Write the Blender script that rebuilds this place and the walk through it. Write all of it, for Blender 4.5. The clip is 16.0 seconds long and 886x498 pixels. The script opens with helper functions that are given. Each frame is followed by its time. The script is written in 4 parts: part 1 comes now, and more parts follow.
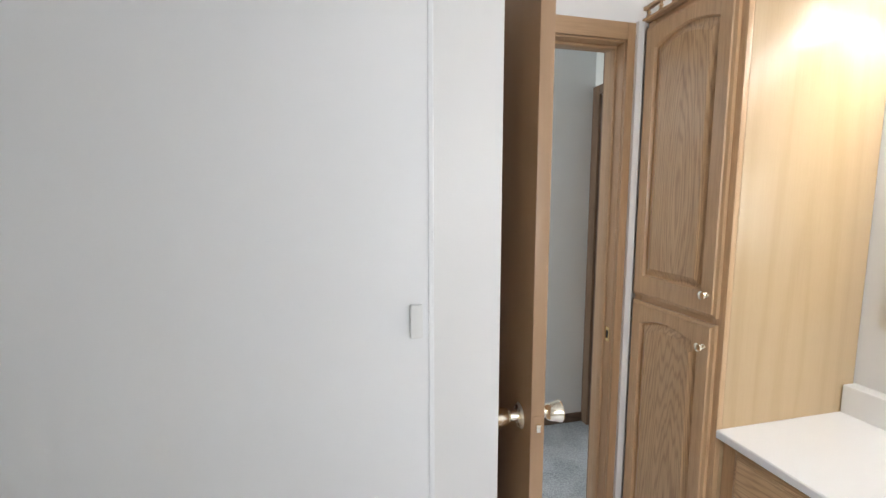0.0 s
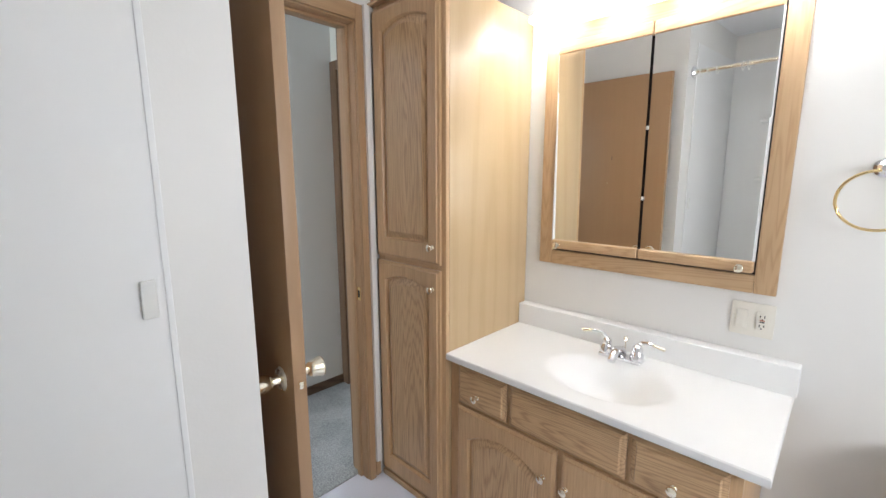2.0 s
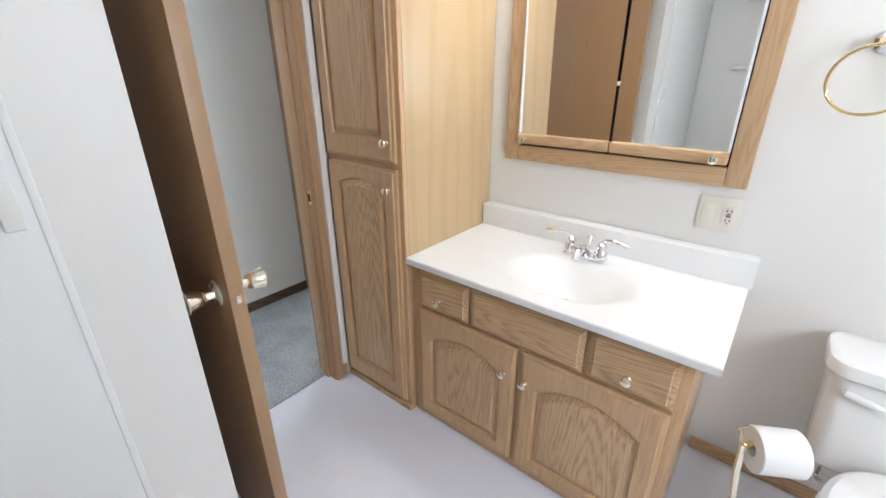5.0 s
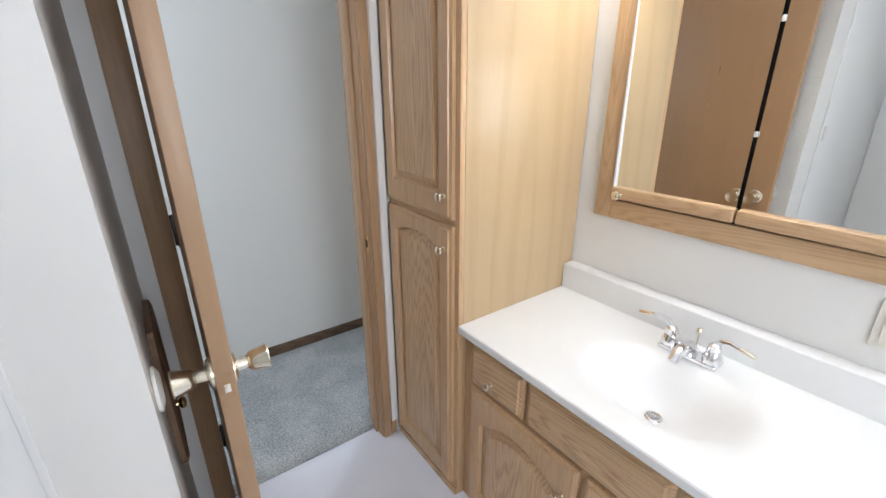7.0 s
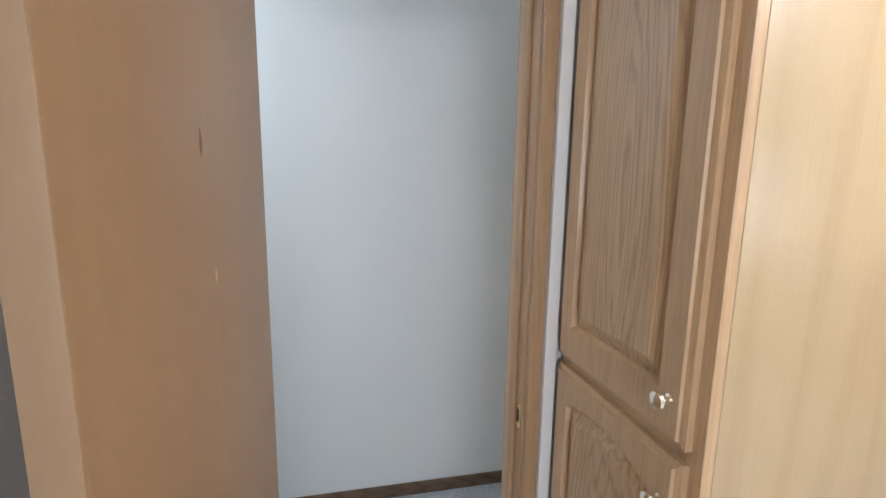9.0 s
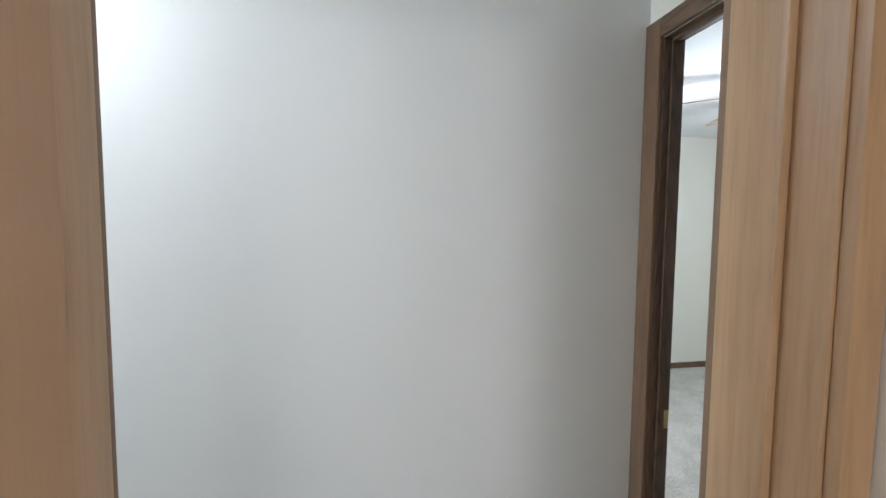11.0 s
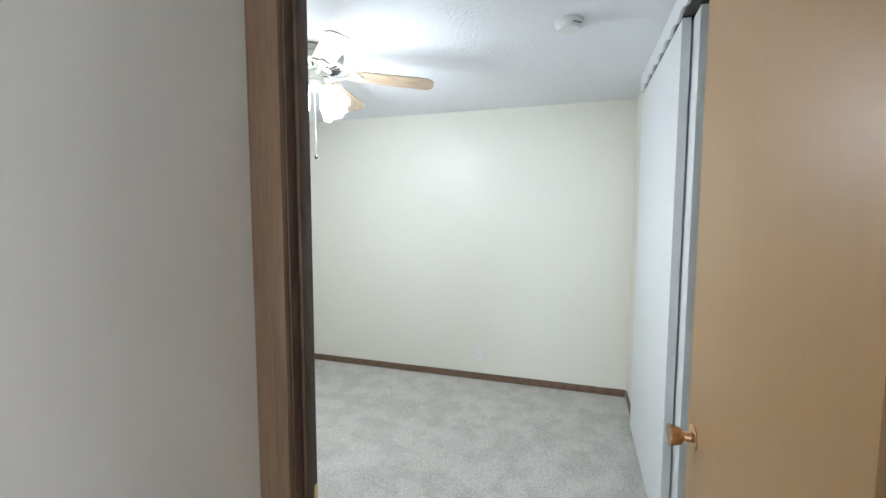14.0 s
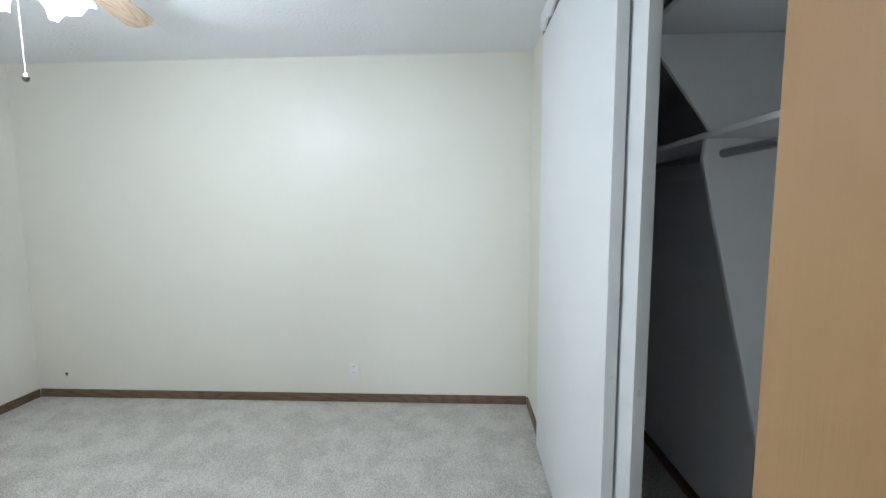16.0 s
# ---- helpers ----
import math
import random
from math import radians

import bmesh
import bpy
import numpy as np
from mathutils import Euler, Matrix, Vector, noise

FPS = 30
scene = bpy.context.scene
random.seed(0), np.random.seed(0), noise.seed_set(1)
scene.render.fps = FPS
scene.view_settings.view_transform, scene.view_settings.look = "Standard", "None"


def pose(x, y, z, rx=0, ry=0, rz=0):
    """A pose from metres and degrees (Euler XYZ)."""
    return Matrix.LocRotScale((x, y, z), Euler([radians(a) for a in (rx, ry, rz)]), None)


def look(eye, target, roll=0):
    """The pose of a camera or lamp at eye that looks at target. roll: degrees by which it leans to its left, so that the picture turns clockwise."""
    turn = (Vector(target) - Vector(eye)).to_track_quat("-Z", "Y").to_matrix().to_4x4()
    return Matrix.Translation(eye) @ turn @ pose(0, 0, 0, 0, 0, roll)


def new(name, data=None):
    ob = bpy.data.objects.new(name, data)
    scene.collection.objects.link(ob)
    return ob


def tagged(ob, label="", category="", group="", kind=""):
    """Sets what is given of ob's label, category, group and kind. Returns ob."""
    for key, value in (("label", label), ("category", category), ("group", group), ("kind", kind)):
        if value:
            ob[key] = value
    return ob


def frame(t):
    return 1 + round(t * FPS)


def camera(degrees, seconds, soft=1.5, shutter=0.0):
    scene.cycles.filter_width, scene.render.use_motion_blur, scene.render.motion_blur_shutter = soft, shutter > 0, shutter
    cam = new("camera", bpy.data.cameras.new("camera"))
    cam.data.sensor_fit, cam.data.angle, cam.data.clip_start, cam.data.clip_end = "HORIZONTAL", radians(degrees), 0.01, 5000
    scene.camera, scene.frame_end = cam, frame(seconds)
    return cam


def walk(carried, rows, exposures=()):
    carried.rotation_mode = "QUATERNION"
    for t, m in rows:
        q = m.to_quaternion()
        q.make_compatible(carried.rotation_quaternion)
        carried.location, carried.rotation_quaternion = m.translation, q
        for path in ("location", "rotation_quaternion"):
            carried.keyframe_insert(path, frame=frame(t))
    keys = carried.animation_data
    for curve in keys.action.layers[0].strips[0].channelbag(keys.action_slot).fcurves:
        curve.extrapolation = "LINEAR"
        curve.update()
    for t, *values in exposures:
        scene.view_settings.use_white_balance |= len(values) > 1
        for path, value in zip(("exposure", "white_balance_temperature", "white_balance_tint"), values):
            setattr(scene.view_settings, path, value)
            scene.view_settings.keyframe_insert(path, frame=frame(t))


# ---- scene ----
cam = camera(92.76, 16.0)
PATH = [
    (0.0, pose(-1.697, -1.030, 1.469, 83.45, 0.02, -13.25)),
    (0.5, pose(-1.695, -1.043, 1.443, 83.91, -0.16, -22.88)),
    (1.0, pose(-1.715, -1.061, 1.441, 83.32, -0.14, -31.72)),
    (1.5, pose(-1.718, -1.073, 1.437, 81.96, -0.10, -39.78)),
    (2.0, pose(-1.723, -1.093, 1.440, 80.38, 0.09, -46.25)),
    (2.5, pose(-1.704, -1.090, 1.434, 79.11, 0.15, -50.82)),
    (3.0, pose(-1.690, -1.081, 1.427, 76.90, 0.30, -52.77)),
    (3.5, pose(-1.659, -1.062, 1.414, 73.74, 0.45, -53.36)),
    (4.0, pose(-1.636, -1.066, 1.379, 70.80, 0.29, -52.98)),
    (6.5, pose(-1.438, -0.967, 1.449, 65.38, -0.11, -42.53)),
    (7.0, pose(-1.312, -0.946, 1.462, 69.67, 0.25, -36.03)),
    (7.5, pose(-1.214, -0.904, 1.478, 73.12, -0.07, -29.35)),
    (8.0, pose(-1.171, -0.834, 1.483, 76.22, -0.57, -22.96)),
    (8.5, pose(-1.110, -0.678, 1.488, 78.89, -1.38, -17.02)),
    (9.0, pose(-1.050, -0.460, 1.489, 81.25, -0.84, -12.02)),
    (9.3, pose(-1.024, -0.359, 1.499, 84.21, -0.69, -9.22)),
    (9.7, pose(-1.004, -0.216, 1.513, 86.08, -0.56, -6.82)),
    (11.8, pose(-1.064, 0.389, 1.563, 85.53, -0.15, -19.69)),
    (12.0, pose(-1.067, 0.465, 1.552, 85.69, -0.19, -24.82)),
    (12.2, pose(-1.051, 0.522, 1.537, 85.57, -0.23, -30.01)),
    (12.5, pose(-1.024, 0.583, 1.513, 85.76, -0.24, -38.32)),
    (13.0, pose(-0.950, 0.724, 1.522, 85.60, -0.28, -51.62)),
    (13.5, pose(-0.870, 0.798, 1.507, 85.94, -0.25, -63.07)),
    (14.0, pose(-0.811, 0.803, 1.504, 85.42, -0.15, -72.25)),
    (14.5, pose(-0.724, 0.798, 1.500, 84.61, -0.12, -80.45)),
    (15.0, pose(-0.561, 0.783, 1.473, 83.90, -0.13, -85.39)),
    (15.5, pose(-0.299, 0.809, 1.470, 83.52, 0.05, -88.67)),
    (16.0, pose(-0.032, 0.840, 1.416, 84.18, 0.36, -87.21)),
]
EXPOSURES = [(0.0, 0.40, 6330, 10), (1.0, 0.34, 6320, 10), (2.0, 0.32, 6290, 10), (3.0, 0.36, 6230, 10), (4.0, 0.43, 6180, 10), (6.5, 0.44, 6120, 10), (8.0, 0.42, 6000, 10), (9.0, 0.33, 5960, 10), (9.5, 0.40, 5860, 10), (11.8, 0.36, 6450, 10), (13.5, 0.47, 6450, 10), (16.0, 0.34, 6300, 10)]
walk(cam, PATH, EXPOSURES)

# ---- light of the place ----
world = bpy.data.worlds.new("world")
scene.world = world
world.use_nodes = True
sky = world.node_tree.nodes.new("ShaderNodeTexSky")
sky.sky_type, sky.sun_disc = "NISHITA", False
sky.sun_elevation, sky.sun_rotation = radians(35), radians(250)
world.node_tree.links.new(sky.outputs[0], world.node_tree.nodes["Background"].inputs[0])
world.node_tree.nodes["Background"].inputs[1].default_value = 0.08
SHADE_BATH, SHADE_FAN = 12.0, 13.0      # glow of the lamp glass in each room


def area_lamp(name, m, w, h, watts, colour):
    d = bpy.data.lights.new(name, "AREA")
    d.shape, d.size, d.size_y, d.energy, d.color = "RECTANGLE", w, h, watts, colour
    ob = new(name, d)
    ob.matrix_world = m
    return ob


# fill lamp for the hall, in a window added out of view
area_lamp("added_window_fill", look((-6.42, 0.96, 1.55), (0, 0.96, 1.3)), 0.75, 1.15, 80, (0.80, 0.90, 1.0))
# fill lamp behind the camera, in a window added to the south wall
area_lamp("added_window_fill", look((-1.25, -2.49, 1.60), (-1.25, 0, 1.50)), 0.96, 0.76, 21.5, (0.97, 0.98, 1.0))


def bulb(name, at, watts, colour, radius=0.028):
    d = bpy.data.lights.new(name, "POINT")
    d.energy, d.color, d.shadow_soft_size = watts, colour, radius
    ob = new(name, d)
    ob.location = at
    return ob


# ---- materials ----


def mat(name, colour, rough=0.5, metal=0.0, spec=0.5, vary=0.04, vary_scale=3.0, bump=0.0, bump_scale=200.0, coat=0.0):
    """Painted or moulded surface: slow tone drift, fine drift and a fine relief."""
    m = bpy.data.materials.new(name)
    m.use_nodes = True
    nt = m.node_tree
    b = nt.nodes["Principled BSDF"]
    b.inputs["Roughness"].default_value, b.inputs["Metallic"].default_value = rough, metal
    b.inputs["Specular IOR Level"].default_value = spec
    b.inputs["Coat Weight"].default_value = coat
    tc = nt.nodes.new("ShaderNodeTexCoord")
    n1 = nt.nodes.new("ShaderNodeTexNoise")
    n1.inputs["Scale"].default_value, n1.inputs["Detail"].default_value = vary_scale, 5
    nt.links.new(tc.outputs["Object"], n1.inputs["Vector"])
    mix = nt.nodes.new("ShaderNodeMix")
    mix.data_type = "RGBA"
    mix.inputs[6].default_value = (*[c * (1 - vary) for c in colour], 1)
    mix.inputs[7].default_value = (*[min(1, c * (1 + vary)) for c in colour], 1)
    nt.links.new(n1.outputs[0], mix.inputs[0])
    nt.links.new(mix.outputs[2], b.inputs["Base Color"])
    if bump:
        n2 = nt.nodes.new("ShaderNodeTexNoise")
        n2.inputs["Scale"].default_value, n2.inputs["Detail"].default_value = bump_scale, 3
        nt.links.new(tc.outputs["Object"], n2.inputs["Vector"])
        bp = nt.nodes.new("ShaderNodeBump")
        bp.inputs["Strength"].default_value, bp.inputs["Distance"].default_value = bump, 0.004
        nt.links.new(n2.outputs[0], bp.inputs["Height"])
        nt.links.new(bp.outputs[0], b.inputs["Normal"])
    return m


def wood(name, light, dark, axis="z", rough=0.38, figure=26.0, pores=0.5, spec=0.45, stretch=0.05, coat=0.0, ring_stretch=0.13, ring_mix=0.46, streaks=0.45):
    """Grained timber: contour figure, streaks and pores, drawn out along one axis."""
    m = bpy.data.materials.new(name)
    m.use_nodes = True
    nt = m.node_tree
    b = nt.nodes["Principled BSDF"]
    b.inputs["Roughness"].default_value, b.inputs["Specular IOR Level"].default_value = rough, spec
    b.inputs["Coat Weight"].default_value, b.inputs["Coat Roughness"].default_value = coat, 0.2
    tc = nt.nodes.new("ShaderNodeTexCoord")
    oi = nt.nodes.new("ShaderNodeObjectInfo")
    off = nt.nodes.new("ShaderNodeVectorMath")
    off.operation = "MULTIPLY_ADD"
    off.inputs[1].default_value = (1, 1, 1)
    cmb = nt.nodes.new("ShaderNodeMath")
    cmb.operation, cmb.inputs[1].default_value = "MULTIPLY", 7.0
    nt.links.new(oi.outputs["Random"], cmb.inputs[0])
    nt.links.new(tc.outputs["Object"], off.inputs[0])
    nt.links.new(cmb.outputs[0], off.inputs[2])
    sc = nt.nodes.new("ShaderNodeVectorMath")
    sc.operation = "MULTIPLY"
    sc.inputs[1].default_value = [stretch if a == axis else 1.0 for a in "xyz"]
    nt.links.new(off.outputs[0], sc.inputs[0])

    def nz(scale, detail, rgh=0.5):
        n = nt.nodes.new("ShaderNodeTexNoise")
        n.inputs["Scale"].default_value, n.inputs["Detail"].default_value, n.inputs["Roughness"].default_value = scale, detail, rgh
        nt.links.new(sc.outputs[0], n.inputs["Vector"])
        return n.outputs[0]

    def mth(op, a, c):
        n = nt.nodes.new("ShaderNodeMath")
        n.operation = op
        for i, v in enumerate((a, c)):
            if isinstance(v, (int, float)):
                n.inputs[i].default_value = v
            else:
                nt.links.new(v, n.inputs[i])
        return n.outputs[0]
    wob = nt.nodes.new("ShaderNodeTexNoise")
    wob.inputs["Scale"].default_value, wob.inputs["Detail"].default_value = 11.0, 4
    nt.links.new(sc.outputs[0], wob.inputs["Vector"])
    ctr = nt.nodes.new("ShaderNodeVectorMath")
    ctr.operation = "MULTIPLY"
    ctr.inputs[1].default_value = [ring_stretch if a == axis else 1.0 for a in "xyz"]
    nt.links.new(tc.outputs["Object"], ctr.inputs[0])
    sh = nt.nodes.new("ShaderNodeVectorMath")
    sh.operation = "ADD"
    shift = mth("MULTIPLY", mth("SUBTRACT", oi.outputs["Random"], 0.5), 0.09)
    nt.links.new(ctr.outputs[0], sh.inputs[0])
    nt.links.new(shift, sh.inputs[1])
    ln = nt.nodes.new("ShaderNodeVectorMath")
    ln.operation = "LENGTH"
    nt.links.new(sh.outputs[0], ln.inputs[0])
    rad = mth("ADD", ln.outputs["Value"], mth("MULTIPLY", wob.outputs[0], 0.13))
    rings = mth("ADD", mth("MULTIPLY", mth("SINE", mth("MULTIPLY", rad, figure * 24.0), 0.0), 0.5), 0.5)
    rings = mth("POWER", rings, 3.0)
    streak = nz(34, 5, 0.6)
    pore = mth("MULTIPLY", mth("POWER", nz(170, 3, 0.7), 3.0), 2.2)
    f = mth("ADD", mth("MULTIPLY", rings, ring_mix), mth("ADD", mth("MULTIPLY", streak, streaks), mth("MULTIPLY", pore, pores)))
    f = mth("MULTIPLY", f, 0.85)
    mix = nt.nodes.new("ShaderNodeMix")
    mix.data_type, mix.clamp_factor = "RGBA", True
    mix.inputs[6].default_value, mix.inputs[7].default_value = (*light, 1), (*dark, 1)
    nt.links.new(f, mix.inputs[0])
    nt.links.new(mix.outputs[2], b.inputs["Base Color"])
    bp = nt.nodes.new("ShaderNodeBump")
    bp.inputs["Strength"].default_value, bp.inputs["Distance"].default_value = 0.12, 0.002
    nt.links.new(pore, bp.inputs["Height"])
    nt.links.new(bp.outputs[0], b.inputs["Normal"])
    return m


def carpet_mat(name, a, c, tuft=170.0):
    m = bpy.data.materials.new(name)
    m.use_nodes = True
    nt = m.node_tree
    b = nt.nodes["Principled BSDF"]
    b.inputs["Roughness"].default_value, b.inputs["Specular IOR Level"].default_value = 0.95, 0.1
    b.inputs["Sheen Weight"].default_value = 0.15
    tc = nt.nodes.new("ShaderNodeTexCoord")
    facs = []
    for s, d in ((6.5, 6), (tuft, 2), (34.0, 3)):
        n = nt.nodes.new("ShaderNodeTexNoise")
        n.inputs["Scale"].default_value, n.inputs["Detail"].default_value = s, d
        nt.links.new(tc.outputs["Object"], n.inputs["Vector"])
        facs.append(n.outputs[0])
    mr = nt.nodes.new("ShaderNodeMapRange")
    mr.inputs[1].default_value, mr.inputs[2].default_value = 0.42, 0.58
    nt.links.new(facs[0], mr.inputs[0])
    mr2 = nt.nodes.new("ShaderNodeMapRange")
    mr2.inputs[1].default_value, mr2.inputs[2].default_value = 0.36, 0.64
    nt.links.new(facs[1], mr2.inputs[0])
    av = nt.nodes.new("ShaderNodeMix")
    av.inputs[0].default_value = 0.76
    nt.links.new(mr.outputs[0], av.inputs[2])
    nt.links.new(mr2.outputs[0], av.inputs[3])
    mix = nt.nodes.new("ShaderNodeMix")
    mix.data_type = "RGBA"
    mix.inputs[6].default_value, mix.inputs[7].default_value = (*a, 1), (*c, 1)
    nt.links.new(av.outputs[0], mix.inputs[0])
    nt.links.new(mix.outputs[2], b.inputs["Base Color"])
    h = nt.nodes.new("ShaderNodeMath")
    h.operation = "ADD"
    nt.links.new(facs[1], h.inputs[0])
    nt.links.new(facs[2], h.inputs[1])
    bp = nt.nodes.new("ShaderNodeBump")
    bp.inputs["Strength"].default_value, bp.inputs["Distance"].default_value = 0.9, 0.008
    nt.links.new(h.outputs[0], bp.inputs["Height"])
    nt.links.new(bp.outputs[0], b.inputs["Normal"])
    return m


def glow_mat(name, colour, strength):
    m = bpy.data.materials.new(name)
    m.use_nodes = True
    b = m.node_tree.nodes["Principled BSDF"]
    b.inputs["Base Color"].default_value = (0.9, 0.9, 0.88, 1)
    b.inputs["Emission Color"].default_value = (*colour, 1)
    b.inputs["Emission Strength"].default_value = strength
    return m


M_BATH = mat("bath_wall_paint", (0.80, 0.79, 0.765), 0.42, vary=0.015, bump=0.05, bump_scale=140)
M_HALL = mat("hall_wall_paint", (0.80, 0.795, 0.765), 0.75, vary=0.02, vary_scale=1.5, bump=0.06, bump_scale=120)
M_BED = mat("bedroom_wall_paint", (0.755, 0.735, 0.655), 0.40, vary=0.02, vary_scale=1.5, bump=0.06, bump_scale=120)
M_CEIL = mat("ceiling_texture", (0.86, 0.87, 0.89), 0.85, vary=0.02, bump=0.9, bump_scale=55)
M_VINYL = mat("white_vinyl_floor", (0.83, 0.85, 0.93), 0.30, vary=0.03, vary_scale=8, bump=0.03, bump_scale=60)
M_TUB = mat("white_fibreglass", (0.84, 0.845, 0.84), 0.62, vary=0.012, vary_scale=1.5)
M_MARBLE = mat("white_cultured_marble", (0.83, 0.83, 0.82), 0.36, vary=0.012, vary_scale=6, coat=0.15)
M_CHINA = mat("white_vitreous_china", (0.84, 0.84, 0.83), 0.08, vary=0.01, coat=0.5)
M_CHROME = mat("polished_chrome", (0.80, 0.80, 0.82), 0.07, 1.0, vary=0.02)
M_BRASS = mat("polished_brass", (0.86, 0.66, 0.34), 0.16, 1.0, vary=0.05, vary_scale=20)
M_COPPER = mat("worn_bronze_brass", (0.66, 0.44, 0.27), 0.24, 1.0, vary=0.06, vary_scale=20)
M_PALEBRASS = mat("pale_lacquered_brass", (0.93, 0.87, 0.73), 0.2, 1.0, vary=0.04, vary_scale=20)
M_WHITEPAINT = mat("white_door_paint", (0.80, 0.82, 0.83), 0.42, vary=0.015, bump=0.04, bump_scale=160)
M_CLOSET = mat("closet_paint", (0.87, 0.885, 0.90), 0.6, vary=0.02, bump=0.04)
M_PLASTIC = mat("white_plastic", (0.80, 0.80, 0.77), 0.35, vary=0.01)
M_IVORY = mat("ivory_plastic", (0.79, 0.76, 0.68), 0.35, vary=0.02)
M_BLACK = mat("black_slot", (0.015, 0.015, 0.015), 0.6, vary=0.02)
M_RED = mat("red_button_plastic", (0.42, 0.16, 0.09), 0.4)
M_GREY = mat("grey_metal_rod", (0.36, 0.37, 0.40), 0.35, 0.7)
M_DARKMETAL = mat("dark_pewter", (0.10, 0.09, 0.08), 0.35, 0.8)
M_PAPER = mat("white_tissue_paper", (0.84, 0.84, 0.83), 0.9, vary=0.02, vary_scale=40, bump=0.2, bump_scale=300)
M_GLASSLIT = glow_mat("lit_frosted_glass_bath", (0.96, 0.94, 0.92), SHADE_BATH)
M_GLASSFAN = glow_mat("lit_frosted_glass_fan", (0.84, 0.94, 1.06), SHADE_FAN)
# glow of the dome lamp added in the hall, out of view
M_HALLGLOW = glow_mat("hall_fill_glow", (0.88, 0.95, 1.04), 24.0)
M_OAK = wood("oak_cabinet", (0.70, 0.475, 0.262), (0.31, 0.183, 0.092), "z", pores=0.6, rough=0.3, coat=0.3, ring_mix=0.42)
M_OAKH = wood("oak_cabinet_level_grain", (0.69, 0.468, 0.258), (0.31, 0.183, 0.092), "y", coat=0.15)
M_OAKFRAME = wood("oak_frame", (0.67, 0.45, 0.25), (0.42, 0.26, 0.135), "z", rough=0.36, coat=0.2, figure=12, ring_mix=0.12, pores=0.9, ring_stretch=0.05)
M_OAKFRAMEH = wood("oak_frame_level", (0.67, 0.45, 0.25), (0.42, 0.26, 0.135), "y", rough=0.36, coat=0.2, figure=12, ring_mix=0.12, pores=0.9, ring_stretch=0.05)
M_OAKX = wood("oak_casing_level_grain", (0.50, 0.325, 0.18), (0.33, 0.2, 0.10), "x", ring_mix=0.2, pores=0.6)
M_OAKSIDE = wood("pale_oak_veneer", (0.56, 0.41, 0.235), (0.44, 0.30, 0.155), "z", rough=0.34, figure=3.0, pores=0.35, coat=0.2, ring_mix=0.34, ring_stretch=0.12, stretch=0.04, streaks=0.22)
M_OAKMIR = wood("honey_oak_frame", (0.60, 0.415, 0.245), (0.41, 0.255, 0.13), "z", pores=0.3)
M_OAKMIRH = wood("honey_oak_frame_level", (0.60, 0.415, 0.245), (0.41, 0.255, 0.13), "y", pores=0.3)
M_CASING = wood("oak_casing", (0.50, 0.32, 0.178), (0.33, 0.2, 0.10), "z", ring_mix=0.12, pores=0.8, figure=12, ring_stretch=0.05)
M_DOOR = wood("birch_door_veneer", (0.41, 0.245, 0.125), (0.31, 0.175, 0.083), "z", rough=0.42, figure=5, pores=0.12, ring_mix=0.03, ring_stretch=0.03)
M_DOOREDGE = wood("birch_door_edge", (0.42, 0.27, 0.155), (0.32, 0.19, 0.10), "z", figure=5, pores=0.15, ring_mix=0.15, ring_stretch=0.05)
M_DOOR2 = wood("honey_door_veneer", (0.45, 0.272, 0.127), (0.355, 0.20, 0.085), "z", rough=0.42, figure=5, pores=0.12, ring_mix=0.03, ring_stretch=0.03)
M_FANWHITE = mat("cream_white_enamel", (0.44, 0.43, 0.37), 0.3, vary=0.02)
M_DARK = wood("dark_stained_trim", (0.235, 0.142, 0.080), (0.11, 0.064, 0.036), "z", rough=0.45, figure=10, pores=0.9, ring_mix=0.2, ring_stretch=0.05)
# darker trim: left jamb and stop, and the shade on the hinge-side casing
M_DARK2 = wood("dark_jamb_shaded_casing", (0.115, 0.068, 0.043), (0.04, 0.025, 0.017), "z", rough=0.45, figure=18, pores=0.6)
M_DARKX = wood("dark_stained_base_x", (0.20, 0.125, 0.075), (0.075, 0.045, 0.028), "x", rough=0.5, figure=14)
M_DARKY = wood("dark_stained_base_y", (0.20, 0.125, 0.075), (0.075, 0.045, 0.028), "y", rough=0.5, figure=14)
M_BLADE = wood("oak_fan_blade", (0.50, 0.39, 0.28), (0.22, 0.14, 0.08), "x", figure=22, pores=0.3, ring_mix=0.5)
M_CARPET = carpet_mat("bedroom_carpet", (0.33, 0.315, 0.28), (0.69, 0.665, 0.61))
M_CARPETH = carpet_mat("hall_carpet", (0.24, 0.25, 0.25), (0.56, 0.57, 0.56), 150)
m = bpy.data.materials.new("mirror_silver")
m.use_nodes = True
b = m.node_tree.nodes["Principled BSDF"]
b.inputs["Base Color"].default_value, b.inputs["Metallic"].default_value, b.inputs["Roughness"].default_value = (0.90, 0.91, 0.90, 1), 1.0, 0.0
M_MIRROR = m

# ---- builders ----


def box(x0, x1, y0, y1, z0, z1, bev=0.0, seg=2, into=None):
    bm = bmesh.new()
    bmesh.ops.create_cube(bm, size=1.0)
    bmesh.ops.scale(bm, vec=(abs(x1 - x0), abs(y1 - y0), abs(z1 - z0)), verts=bm.verts)
    bmesh.ops.translate(bm, vec=((x0 + x1) / 2, (y0 + y1) / 2, (z0 + z1) / 2), verts=bm.verts)
    if bev:
        bmesh.ops.bevel(bm, geom=bm.edges[:], offset=bev, segments=seg, affect="EDGES", profile=0.6)
    return join(into, bm)


def join(into, bm):
    if into is None:
        return bm
    me = bpy.data.meshes.new("tmp")
    bm.to_mesh(me)
    into.from_mesh(me)
    bpy.data.meshes.remove(me)
    bm.free()
    return into


